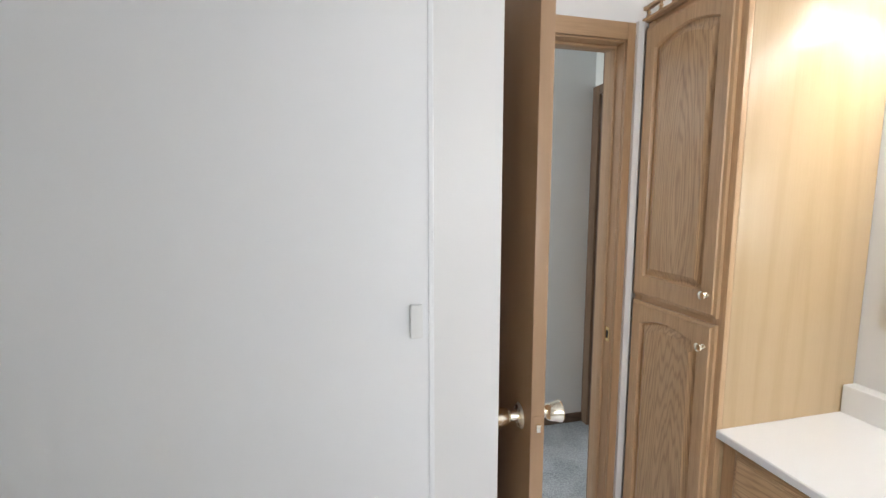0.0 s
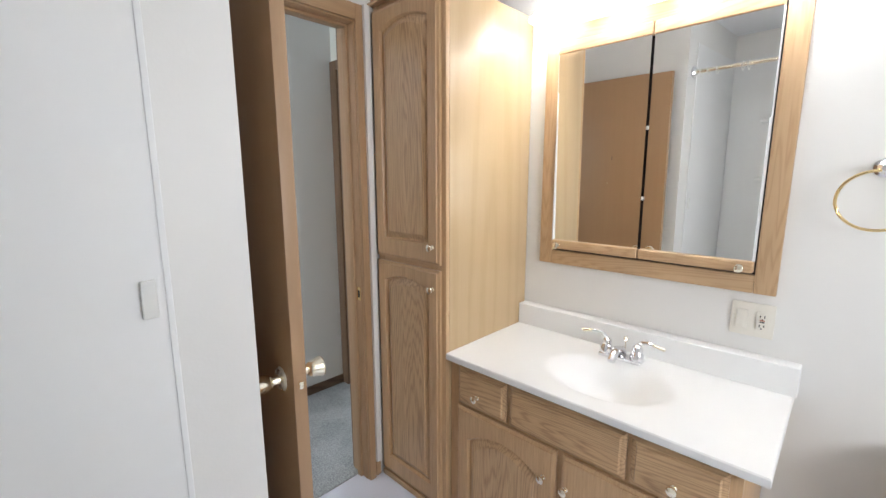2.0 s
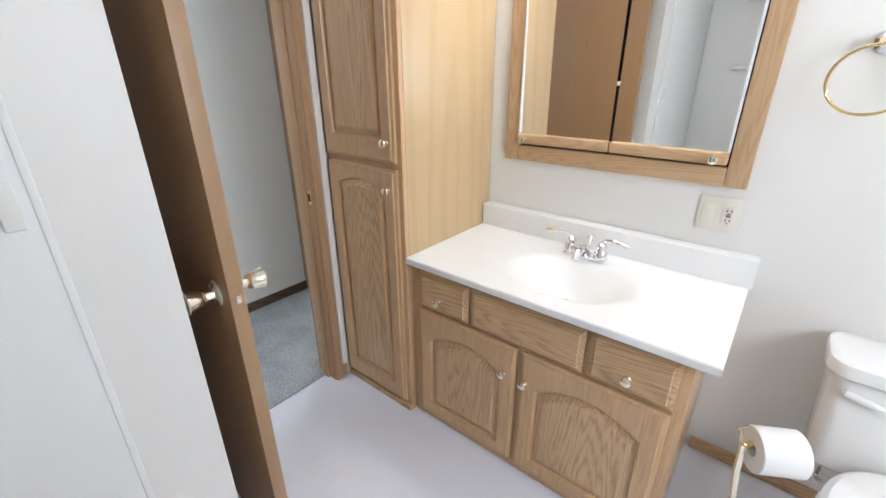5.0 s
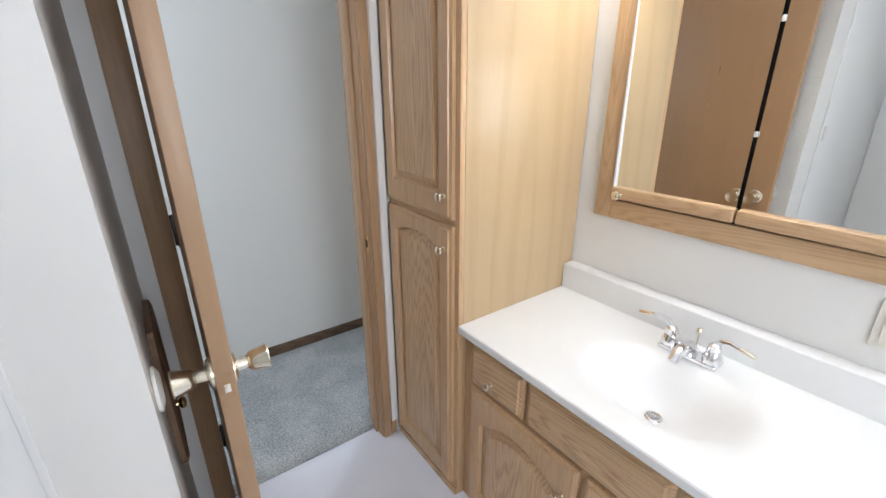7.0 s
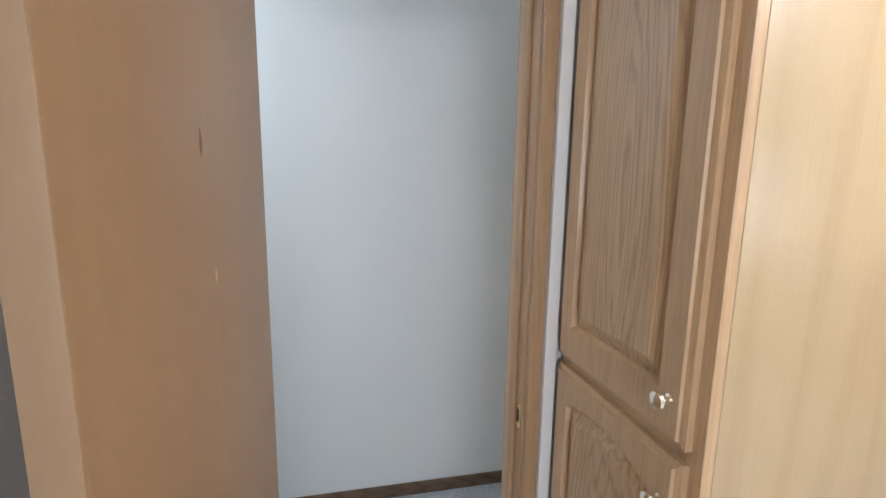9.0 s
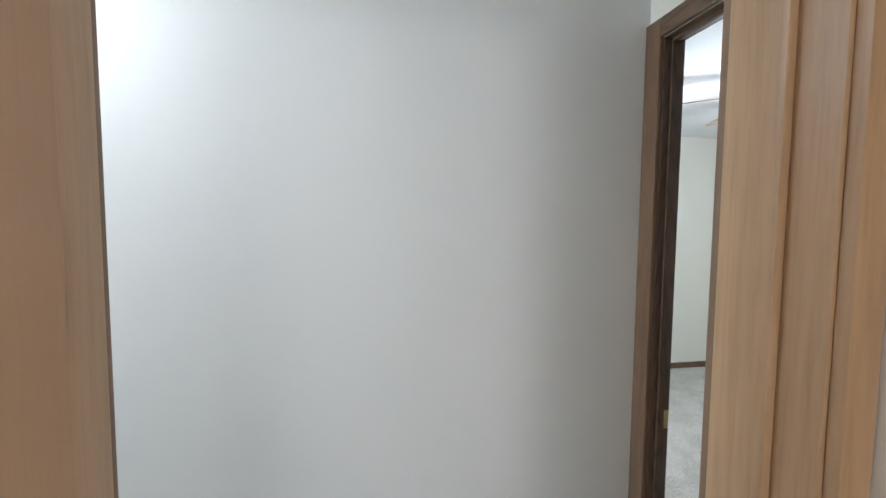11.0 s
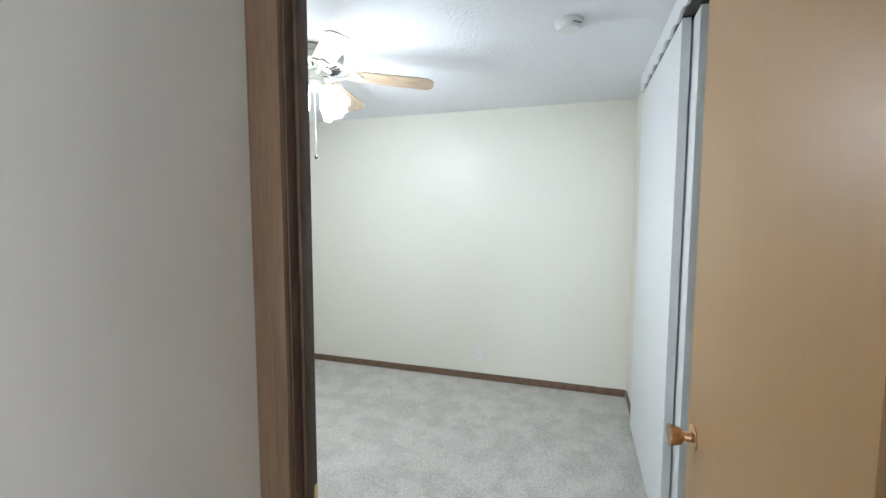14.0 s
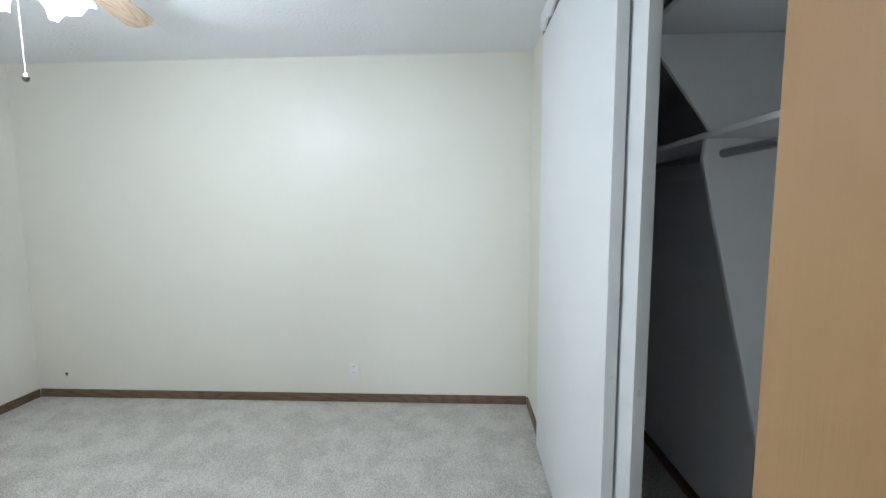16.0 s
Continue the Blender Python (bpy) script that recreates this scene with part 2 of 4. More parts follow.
def moved(bm, m):
    bmesh.ops.transform(bm, matrix=m, verts=bm.verts)
    return bm


def lathe(profile, n=24, cap=True):
    """A turned shape about z from (radius, height) pairs."""
    bm = bmesh.new()
    rings = [[bm.verts.new((r * math.cos(2 * math.pi * k / n), r * math.sin(2 * math.pi * k / n), h)) for k in range(n)] for r, h in profile]
    for a, c in zip(rings, rings[1:]):
        for k in range(n):
            bm.faces.new((a[k], a[(k + 1) % n], c[(k + 1) % n], c[k]))
    if cap:
        bm.faces.new(rings[0][::-1])
        bm.faces.new(rings[-1])
    bmesh.ops.recalc_face_normals(bm, faces=bm.faces)
    return bm


def tube(points, r, n=10, closed=False):
    """A round bar along points."""
    bm = bmesh.new()
    pts = [Vector(p) for p in points]
    rings = []
    for i, p in enumerate(pts):
        a = pts[i - 1] if i or closed else p
        c = pts[(i + 1) % len(pts)] if i < len(pts) - 1 or closed else p
        t = (c - a).normalized()
        s = t.cross(Vector((0, 0, 1)) if abs(t.z) < 0.9 else Vector((1, 0, 0))).normalized()
        u = t.cross(s)
        rr = r[i] if isinstance(r, (list, tuple)) else r
        rings.append([bm.verts.new(p + rr * (math.cos(2 * math.pi * k / n) * s + math.sin(2 * math.pi * k / n) * u)) for k in range(n)])
    pairs = list(zip(rings, rings[1:])) + ([(rings[-1], rings[0])] if closed else [])
    for a, c in pairs:
        for k in range(n):
            bm.faces.new((a[k], a[(k + 1) % n], c[(k + 1) % n], c[k]))
    if not closed:
        bm.faces.new(rings[0][::-1])
        bm.faces.new(rings[-1])
    bmesh.ops.recalc_face_normals(bm, faces=bm.faces)
    return bm


def mesh_of(name, bm, material, smooth=True):
    me = bpy.data.meshes.new(name)
    bm.to_mesh(me)
    bm.free()
    me.materials.append(material)
    if smooth:
        for p in me.polygons:
            p.use_smooth = True
        me.set_sharp_from_angle(angle=radians(32))
    return me


def thing(name, at, label, category, group=""):
    ob = new(name)
    ob.location = at
    return tagged(ob, label, category, group)


def base_of(ob):
    p = Vector((0, 0, 0))
    while ob:
        p += ob.location
        ob = ob.parent
    return p


def part(name, bm, material, parent, label="", smooth=True):
    """One mesh under a thing or a part, its origin at its own middle."""
    lo = [min(v.co[i] for v in bm.verts) for i in range(3)]
    hi = [max(v.co[i] for v in bm.verts) for i in range(3)]
    mid = (Vector(lo) + Vector(hi)) / 2
    moved(bm, Matrix.Translation(-mid))
    ob = new(name, mesh_of(name, bm, material, smooth))
    ob.location = mid - base_of(parent)
    ob.parent = parent
    return tagged(ob, label)


def solid(name, bm, material, label="", category="", kind="", group=""):
    """A thing or piece of the setting that is one mesh, with its origin at its base."""
    lo = [min(v.co[i] for v in bm.verts) for i in range(3)]
    hi = [max(v.co[i] for v in bm.verts) for i in range(3)]
    at = Vector(((lo[0] + hi[0]) / 2, (lo[1] + hi[1]) / 2, lo[2]))
    moved(bm, Matrix.Translation(-at))
    ob = new(name, mesh_of(name, bm, material))
    ob.location = at
    return tagged(ob, label, category, group, kind)


def wall(name, *boxes, material=None, label="painted wall"):
    bm = bmesh.new()
    for b6 in boxes:
        box(*b6, into=bm)
    return solid(name, bm, material or M_BATH, label, "wall", "structure")


H = 2.42
# ---- setting: bathroom ----
solid("floor_bath", box(-2.4, 0.0, -2.5, 0.50, -0.10, 0.0), M_VINYL, "white sheet vinyl bathroom floor", "floor", "structure")
wall("wall_vanity", (0.0, 0.10, -2.5, 0.42, 0, H), label="off-white painted bathroom wall behind the vanity")
wall("wall_door_bath", (-2.3, -1.278, 0.43, 0.49, 0, H), (-0.635, -0.58, 0.43, 0.49, 0, H), (-1.278, -0.635, 0.43, 0.49, 2.078, H), (-0.58, 0.0, 0.43, 0.438, 0, H), label="off-white painted wall round the bathroom door")
wall("wall_tub_end", (-2.32, -1.37, -0.183, 0.43, 0, H), label="off-white painted end wall of the tub alcove")
wall("wall_tub_back", (-2.42, -2.32, -2.5, 0.43, 0, H), label="off-white painted wall")
# unseen wall, its opening cut for the added bathroom window
wall("wall_south", (-2.42, -1.75, -2.6, -2.5, 0, H), (-0.75, 0.1, -2.6, -2.5, 0, H), (-1.75, -0.75, -2.6, -2.5, 0, 1.20), (-1.75, -0.75, -2.6, -2.5, 2.0, H), label="off-white painted wall")
wall("ceiling_bath", (-2.42, 0.1, -2.6, 0.43, H, H + 0.1), material=M_CEIL, label="white textured ceiling")
# ---- setting: hall ----
solid("floor_hall", box(-6.4, -0.116, 0.50, 1.368, -0.10, 0.008), M_CARPETH, "grey-beige cut pile hall carpet", "carpet", "structure")
wall("wall_hall_south", (-6.4, -1.278, 0.49, 0.55, 0, H), (-0.635, -0.58, 0.49, 0.55, 0, H), (-1.278, -0.635, 0.49, 0.55, 2.078, H), (-0.58, -0.058, 0.438, 0.446, 0, H), material=M_HALL, label="pale grey painted hall wall")
wall("wall_hall_north", (-6.4, -0.173, 1.368, 1.48, 0, H), material=M_HALL, label="pale painted hall wall, plain")
# hall drawn long, its unseen end wall opened for the added fill window
wall("wall_hall_end", (-6.5, -6.4, 0.49, 0.55, 0, H), (-6.5, -6.4, 1.368, 1.48, 0, H), (-6.5, -6.4, 0.55, 1.368, 0, 0.95), (-6.5, -6.4, 0.55, 1.368, 2.15, H), material=M_HALL, label="unseen end wall of the hall, opened for the added window")
wall("ceiling_hall", (-6.5, -0.173, 0.43, 1.48, H, H + 0.1), material=M_CEIL, label="white textured ceiling")
# ---- setting: bedroom ----
solid("floor_bedroom", box(-0.116, 2.90, -0.40, 4.08, -0.10, 0.008), M_CARPET, "pale grey-beige cut pile bedroom carpet with footprints", "carpet", "structure")
wall("wall_bedroom_west", (-0.173, -0.112, 1.317, 4.13, 0, H), (-0.173, -0.112, 0.446, 1.317, 2.098, H), material=M_BED, label="cream painted bedroom wall")
wall("wall_bedroom_east", (2.877, 2.977, -0.45, 4.13, 0, H), material=M_BED, label="cream painted bedroom wall")
wall("wall_bedroom_north", (-0.112, 2.877, 4.03, 4.13, 0, H), material=M_BED, label="cream painted bedroom wall")
wall("wall_closet_front", (2.345, 2.877, 0.285, 0.385, 0, H), (0.10, 0.16, 0.285, 0.385, 0, H), (0.16, 2.345, 0.285, 0.385, 2.375, H), (-0.058, 0.10, 0.42, 0.44, 0, H), material=M_BED, label="cream painted wall beside the closet")
wall("wall_closet_back", (0.10, 2.877, -0.43, -0.25, 0, H), material=M_CLOSET, label="white painted closet back wall")
wall("wall_closet_end", (2.75, 2.80, -0.25, 0.285, 0, H), material=M_CLOSET, label="white painted closet end wall")
wall("ceiling_bedroom", (-0.173, 2.977, -0.43, 4.13, H, H + 0.1), material=M_CEIL, label="white sprayed texture ceiling")


def skirting(name, x0, x1, y0, y1, h=0.068, material=None, label="dark-stained wooden baseboard"):
    return solid(name, box(x0, x1, y0, y1, 0.004, h, 0.004), material or (M_DARKX if abs(x1 - x0) > abs(y1 - y0) else M_DARKY), label, "baseboard", "structure")


skirting("baseboard_hall_north", -6.4, -0.186, 1.356, 1.368)
skirting("baseboard_bedroom_east", 2.865, 2.877, 0.398, 4.018)
skirting("baseboard_bedroom_north", -0.112, 2.865, 4.018, 4.03)
skirting("baseboard_closet_return", 2.345, 2.865, 0.385, 0.397)
skirting("baseboard_bedroom_west", -0.112, -0.100, 1.39, 4.018)
skirting("baseboard_closet_back", 0.10, 2.75, -0.25, -0.238)
skirting("baseboard_closet_end", 2.738, 2.75, -0.238, 0.28)
skirting("baseboard_bath", -0.012, 0.0, -2.5, -1.0, 0.058, M_OAKH, "oak baseboard")
skirting("baseboard_bath_door", -0.614, -0.586, 0.418, 0.43, 0.085, M_OAKX, "oak baseboard offcut beside the door casing")

# ---- joinery ----


def outline(u0, u1, v0, v1, arch, inset, n=17):
    """Counter-clockwise outline of a door panel with a bell-arched top."""
    pts = [(u0 + inset, v0 + inset), (u1 - inset, v0 + inset)]
    for k in range(n):
        s = k / (n - 1)
        u = (u1 - inset) + ((u0 + inset) - (u1 - inset)) * s
        bell = math.sin(math.pi * s) ** 0.85
        pts.append((u, v1 - inset - arch + arch * bell))
    return pts


def panel_front(face, y0, y1, z0, z1, stile=0.05, arch=0.05, thick=0.02, drop=0.0, foot=0.0):
    """A raised-panel front facing -x: slab edges, frame, groove and raised field. Returns frame mesh and field mesh."""
    bm = bmesh.new()
    c = 0.012

    def vs(pts, d):
        return [bm.verts.new((face + d, u, v)) for u, v in pts]

    def loop(vv):
        return [bm.edges.new((vv[i], vv[(i + 1) % len(vv)])) for i in range(len(vv))]
    rect = [(y0 + c, z0 + c), (y1 - c, z0 + c), (y1 - c, z1 - c), (y0 + c, z1 - c)]
    rim = [(y0, z0), (y1, z0), (y1, z1), (y0, z1)]
    lip = [(y0 + 0.010, z0 + 0.010), (y1 - 0.010, z0 + 0.010), (y1 - 0.010, z1 - 0.010), (y0 + 0.010, z1 - 0.010)]
    r0, rl, r1, r2 = vs(rect, 0.0), vs(lip, 0.005), vs(rim, 0.008), vs(rim, thick)
    a = vs(outline(y0 + stile, y1 - stile, z0 + stile + foot, z1 - stile - drop, arch, 0.0), 0.0)
    bmesh.ops.triangle_fill(bm, edges=loop(r0) + loop(a), use_beauty=True)
    for p, q in ((r0, rl), (rl, r1), (r1, r2)):
        for i in range(4):
            bm.faces.new((p[i], p[(i + 1) % 4], q[(i + 1) % 4], q[i]))
    bm.faces.new(r2)
    n = len(a)
    g = vs(outline(y0 + stile, y1 - stile, z0 + stile + foot, z1 - stile - drop, arch, 0.005), 0.0125)
    for i in range(n):
        bm.faces.new((a[i], a[(i + 1) % n], g[(i + 1) % n], g[i]))
    fm = bmesh.new()

    def fv(inset, d):
        return [fm.verts.new((face + d, u, v)) for u, v in outline(y0 + stile, y1 - stile, z0 + stile + foot, z1 - stile - drop, arch, inset)]
    f0, f1, f2 = fv(0.0045, 0.0128), fv(0.012, 0.0122), fv(0.034, 0.001)
    for p, q in ((f0, f1), (f1, f2)):
        for i in range(n):
            fm.faces.new((p[i], p[(i + 1) % n], q[(i + 1) % n], q[i]))
    fm.faces.new(f2)
    for q in (bm, fm):
        bmesh.ops.recalc_face_normals(q, faces=q.faces)
    return bm, fm


KNOB = [(0.0085, 0.0), (0.0085, 0.002), (0.0045, 0.004), (0.0045, 0.013), (0.011, 0.016), (0.0145, 0.021), (0.0135, 0.026), (0.008, 0.029), (0.001, 0.030)]


def knob_at(parent, x, y, z, material, name="knob"):
    return part(name, moved(lathe(KNOB, 18), pose(x, y, z, 0, -90, 0)), material, parent, "small polished brass knob")


def drawer_front(face, y0, y1, z0, z1):
    bm = bmesh.new()
    lv = [(0.0, 0.018), (0.006, 0.014), (0.007, 0.009), (0.012, 0.0), (0.020, 0.0)]
    rings = [[bm.verts.new((face + d, u, v)) for u, v in ((y0 + i, z0 + i), (y1 - i, z0 + i), (y1 - i, z1 - i), (y0 + i, z1 - i))] for d, i in lv]
    bm.faces.new(rings[0])
    for p, q in zip(rings, rings[1:]):
        for i in range(4):
            bm.faces.new((p[i], p[(i + 1) % 4], q[(i + 1) % 4], q[i]))
    bm.faces.new(rings[-1])
    bmesh.ops.recalc_face_normals(bm, faces=bm.faces)
    return bm


def cabinet_door(parent, face, y0, y1, z0, z1, knob, arch, drop=0.01, foot=0.0):
    f, p = panel_front(face, y0, y1, z0, z1, 0.055, arch, drop=drop, foot=foot)
    d = part("door", f, M_OAKFRAME, parent, smooth=False)
    part("raised_panel", p, M_OAK, d, smooth=False)
    knob_at(d, face, *knob, M_PALEBRASS)
    return d


# tall linen cabinet beside the door
tall = thing("tall_cabinet", (-0.28, 0.2, 0), "tall oak linen cabinet with two arched raised-panel doors", "cabinet")
part("body", box(-0.545, -0.004, 0.016, 0.416, 0.0, 2.10, 0.002), M_OAKSIDE, tall)
part("side_panel", box(-0.545, -0.004, 0.0, 0.016, 0.0, 2.128, 0.002), M_OAKSIDE, tall, "pale varnished oak veneer side")
part("face_stile", box(-0.565, -0.545, 0.0, 0.045, 0.0, 2.128, 0.003), M_OAKFRAME, tall)
part("face_stile", box(-0.565, -0.545, 0.376, 0.416, 0.0, 2.128, 0.003), M_OAKFRAME, tall)
part("face_rail", box(-0.564, -0.545, 0.045, 0.376, 0.0, 0.07, 0.002), M_OAKFRAMEH, tall)
part("face_rail", box(-0.564, -0.545, 0.045, 0.376, 1.06, 1.12, 0.002), M_OAKFRAMEH, tall)
part("face_rail", box(-0.564, -0.545, 0.045, 0.376, 2.07, 2.128, 0.002), M_OAKFRAMEH, tall)
part("toe_moulding", box(-0.574, -0.565, 0.0, 0.416, 0.0, 0.03, 0.004), M_OAKH, tall)
cabinet_door(tall, -0.585, 0.022, 0.408, 1.102, 2.105, (0.052, 1.172), 0.032, -0.003, 0.024)
cabinet_door(tall, -0.585, 0.022, 0.408, 0.052, 1.080, (0.052, 1.004), 0.032, -0.003, 0.024)
rail = part("gallery_rail", box(-0.592, -0.572, 0.0, 0.416, 2.168, 2.182, 0.005), M_OAKH, tall, "turned oak gallery rail")
part("gallery_base", box(-0.594, -0.545, 0.0, 0.416, 2.128, 2.138, 0.003), M_OAKH, tall)
for k in range(7):
    part("spindle", moved(lathe([(0.005, 0), (0.009, 0.006), (0.004, 0.012), (0.008, 0.018), (0.004, 0.025), (0.005, 0.031)], 12), pose(-0.582, 0.02 + k * 0.0625, 2.1375)), M_OAK, rail)

# vanity
van = thing("vanity_cabinet", (-0.28, -0.49, 0), "oak vanity cabinet with two arched doors and brass knobs", "cabinet")
part("body", box(-0.515, -0.004, -0.975, -0.002, 0.0, 0.58, 0.002), M_OAK, van)
part("side_panel", box(-0.515, -0.004, -0.985, -0.975, 0.0, 0.722, 0.002), M_OAKFRAME, van)
for y0, y1 in ((-0.985, -0.935), (-0.052, -0.002)):
    part("face_stile", box(-0.535, -0.515, y0, y1, 0.0, 0.722, 0.002), M_OAKFRAME, van)
for z0, z1 in ((0.0, 0.075), (0.518, 0.582), (0.690, 0.722)):
    part("face_rail", box(-0.534, -0.515, -0.935, -0.052, z0, z1, 0.002), M_OAKFRAMEH, van)
part("face_mullion", box(-0.5335, -0.515, -0.528, -0.468, 0.075, 0.518, 0.002), M_OAKFRAME, van)
for yc in (-0.288, -0.712):
    part("face_mullion", box(-0.5335, -0.515, yc - 0.03, yc + 0.03, 0.582, 0.690, 0.002), M_OAKFRAME, van)
for y0, y1, kn in ((-0.281, -0.050, True), (-0.706, -0.295, False), (-0.958, -0.719, True)):
    d = part("drawer_front", drawer_front(-0.555, y0, y1, 0.553, 0.706), M_OAKH, van, smooth=False)
    if kn:
        knob_at(d, -0.555, (y0 + y1) / 2 + (0.012 if y1 > -0.1 else 0.0), 0.610, M_PALEBRASS)
cabinet_door(van, -0.555, -0.487, -0.050, 0.040, 0.541, (-0.446, 0.432), 0.058, 0.016)
cabinet_door(van, -0.555, -0.958, -0.510, 0.040, 0.541, (-0.529, 0.430), 0.058, 0.016)

# moulded top with basin
top = thing("countertop", (-0.28, -0.52, 0.724), "white cultured marble vanity top with an oval basin", "countertop")
bm = bmesh.new()
NX, NY = 46, 80
X0, X1, Y0, Y1, ZT = -0.565, -0.004, -1.035, -0.002, 0.749
CX, CY, RX, RY, DEP = -0.328, -0.548, 0.160, 0.215, 0.105
grid = []
for i in range(NX + 1):
    row = []
    for j in range(NY + 1):
        x, y = X0 + (X1 - X0) * i / NX, Y0 + (Y1 - Y0) * j / NY
        q = math.hypot((x - CX) / RX, (y - CY) / RY)
        z = ZT
        if q < 1.1:
            s = min(1.0, max(0.0, (1.1 - q) / 0.95))
            z -= DEP * s * s * (3 - 2 * s)
        row.append(bm.verts.new((x, y, z)))
    grid.append(row)
for i in range(NX):
    for j in range(NY):
        bm.faces.new((grid[i][j], grid[i + 1][j], grid[i + 1][j + 1], grid[i][j + 1]))
edge = grid[0] + [grid[i][NY] for i in range(1, NX + 1)] + grid[NX][NY - 1::-1] + [grid[i][0] for i in range(NX - 1, 0, -1)]
mid = [bm.verts.new((v.co.x + (0.0 if v.co.x > X0 + 1e-4 else -0.003), v.co.y + (-0.003 if v.co.y < Y0 + 1e-4 else 0.0), ZT - 0.004)) for v in edge]
low = [bm.verts.new((v.co.x, v.co.y, ZT - 0.025)) for v in mid]
for p, q in ((edge, mid), (mid, low)):
    for i in range(len(p)):
        bm.faces.new((p[i], p[(i + 1) % len(p)], q[(i + 1) % len(p)], q[i]))
bmesh.ops.recalc_face_normals(bm, faces=bm.faces)
part("top_slab", bm, M_MARBLE, top)
part("backsplash", box(-0.057, -0.001, -1.045, -0.002, 0.7475, 0.847, 0.006, 3), M_MARBLE, top)
part("drain_ring", moved(lathe([(0.010, 0.0), (0.021, 0.0), (0.023, 0.003), (0.019, 0.005), (0.012, 0.003), (0.008, 0.004)], 24), pose(-0.330, -0.545, 0.6445)), M_CHROME, top, "chrome drain")

fau = thing("faucet", (-0.135, -0.525, 0.749), "chrome two-lever faucet with brass tips", "faucet")
bm = box(-0.165, -0.105, -0.605, -0.445, 0.749, 0.763, 0.006, 3)
part("base_plate", bm, M_CHROME, fau)
for sy in (-1, 1):
    yc = -0.525 + sy * 0.058
    h = part("handle", moved(lathe([(0.026, 0), (0.024, 0.02), (0.017, 0.034), (0.019, 0.038), (0.017, 0.052), (0.008, 0.060), (0.001, 0.062)], 20), pose(-0.135, yc, 0.760)), M_CHROME, fau)
    part("lever", tube([(-0.135, yc, 0.815), (-0.137, yc + sy * 0.014, 0.832), (-0.140, yc + sy * 0.034, 0.838), (-0.144, yc + sy * 0.058, 0.836)], [0.008, 0.0075, 0.0065, 0.006]), M_CHROME, h)
    part("lever_tip", tube([(-0.144, yc + sy * 0.058, 0.836), (-0.149, yc + sy * 0.090, 0.832), (-0.150, yc + sy * 0.098, 0.831)], [0.006, 0.0072, 0.005]), M_PALEBRASS, h, "polished brass lever tip")
part("spout", tube([(-0.13, -0.525, 0.757), (-0.15, -0.525, 0.785), (-0.18, -0.525, 0.795), (-0.215, -0.525, 0.788), (-0.235, -0.525, 0.770)], [0.022, 0.021, 0.018, 0.016, 0.014], 16), M_CHROME, fau)
part("lift_rod", moved(lathe([(0.0025, 0), (0.0025, 0.05), (0.006, 0.053), (0.009, 0.061), (0.006, 0.069), (0.002, 0.071)], 14), pose(-0.098, -0.525, 0.757)), M_PALEBRASS, fau, "small brass lift knob")

# mirrored medicine cabinet
med = thing("medicine_cabinet", (-0.02, -0.52, 1.056), "oak-framed medicine cabinet with two mirrored doors", "mirror cabinet")
Y_L, Y_R, Z_B, Z_T, FW = -0.084, -0.957, 1.056, 2.052, 0.062
part("frame_stile", box(-0.024, -0.001, Y_L - FW, Y_L, Z_B, Z_T, 0.005), M_OAKMIR, med)
part("frame_stile", box(-0.024, -0.001, Y_R, Y_R + FW, Z_B, Z_T, 0.005), M_OAKMIR, med)
part("frame_rail", box(-0.023, -0.001, Y_R + FW, Y_L - FW, Z_B, Z_B + FW, 0.005), M_OAKMIRH, med)
part("frame_rail", box(-0.023, -0.001, Y_R + FW, Y_L - FW, Z_T - FW, Z_T, 0.005), M_OAKMIRH, med)
# black board puts the shade in the gaps round the doors into colour
part("gap_shade_board", box(-0.008, -0.001, Y_R + FW, Y_L - FW, Z_B + FW, Z_T - FW), M_BLACK, med)
SPLIT = -0.522
for hinge, free, ajar in ((SPLIT + 0.003, Y_L - FW - 0.003, 0.0), (SPLIT - 0.003, Y_R + FW + 0.003, -1.7)):
    lo, hi = min(hinge, free), max(hinge, free)
    mc = Vector((-0.028, (lo + hi) / 2, (Z_B + Z_T) / 2))
    lean = Matrix.Translation(mc) @ pose(0, 0, 0, 0, -0.75, -0.35) @ Matrix.Translation(-mc)
    mm = Matrix.Translation((-0.016, hinge, 0)) @ pose(0, 0, 0, 0, 0, ajar) @ Matrix.Translation((0.016, -hinge, 0))
    d = part("mirror_door", moved(box(-0.030, -0.026, lo + 0.002, hi - 0.002, Z_B + FW + 0.040, Z_T - FW - 0.040), mm @ lean), M_MIRROR, med, "mirror glass door")
    part("bottom_rail", moved(box(-0.042, -0.012, lo, hi, Z_B + FW + 0.009, Z_B + FW + 0.048, 0.007, 3), mm), M_OAKMIRH, d)
    part("top_rail", moved(box(-0.042, -0.012, lo, hi, Z_T - FW - 0.048, Z_T - FW - 0.003, 0.007, 3), mm), M_OAKMIRH, d)
    part("edge_strip", moved(box(-0.032, -0.014, min(free, free - (0.006 if free > hinge else -0.006)), max(free, free - (0.006 if free > hinge else -0.006)), Z_B + FW + 0.048, Z_T - FW - 0.048), mm), M_WHITEPAINT, d)
    part("knob", moved(moved(lathe(KNOB, 18), pose(-0.042, free - (0.035 if free > hinge else -0.035), Z_B + FW + 0.026, 0, -90, 0)), mm), M_PALEBRASS, d, "small brass knob")

for zc in (1.36, 1.62):
    part("clip", box(-0.034, -0.026, SPLIT - 0.004, SPLIT + 0.004, zc - 0.007, zc + 0.007, 0.002), M_PLASTIC, med, "small white hinge clip")

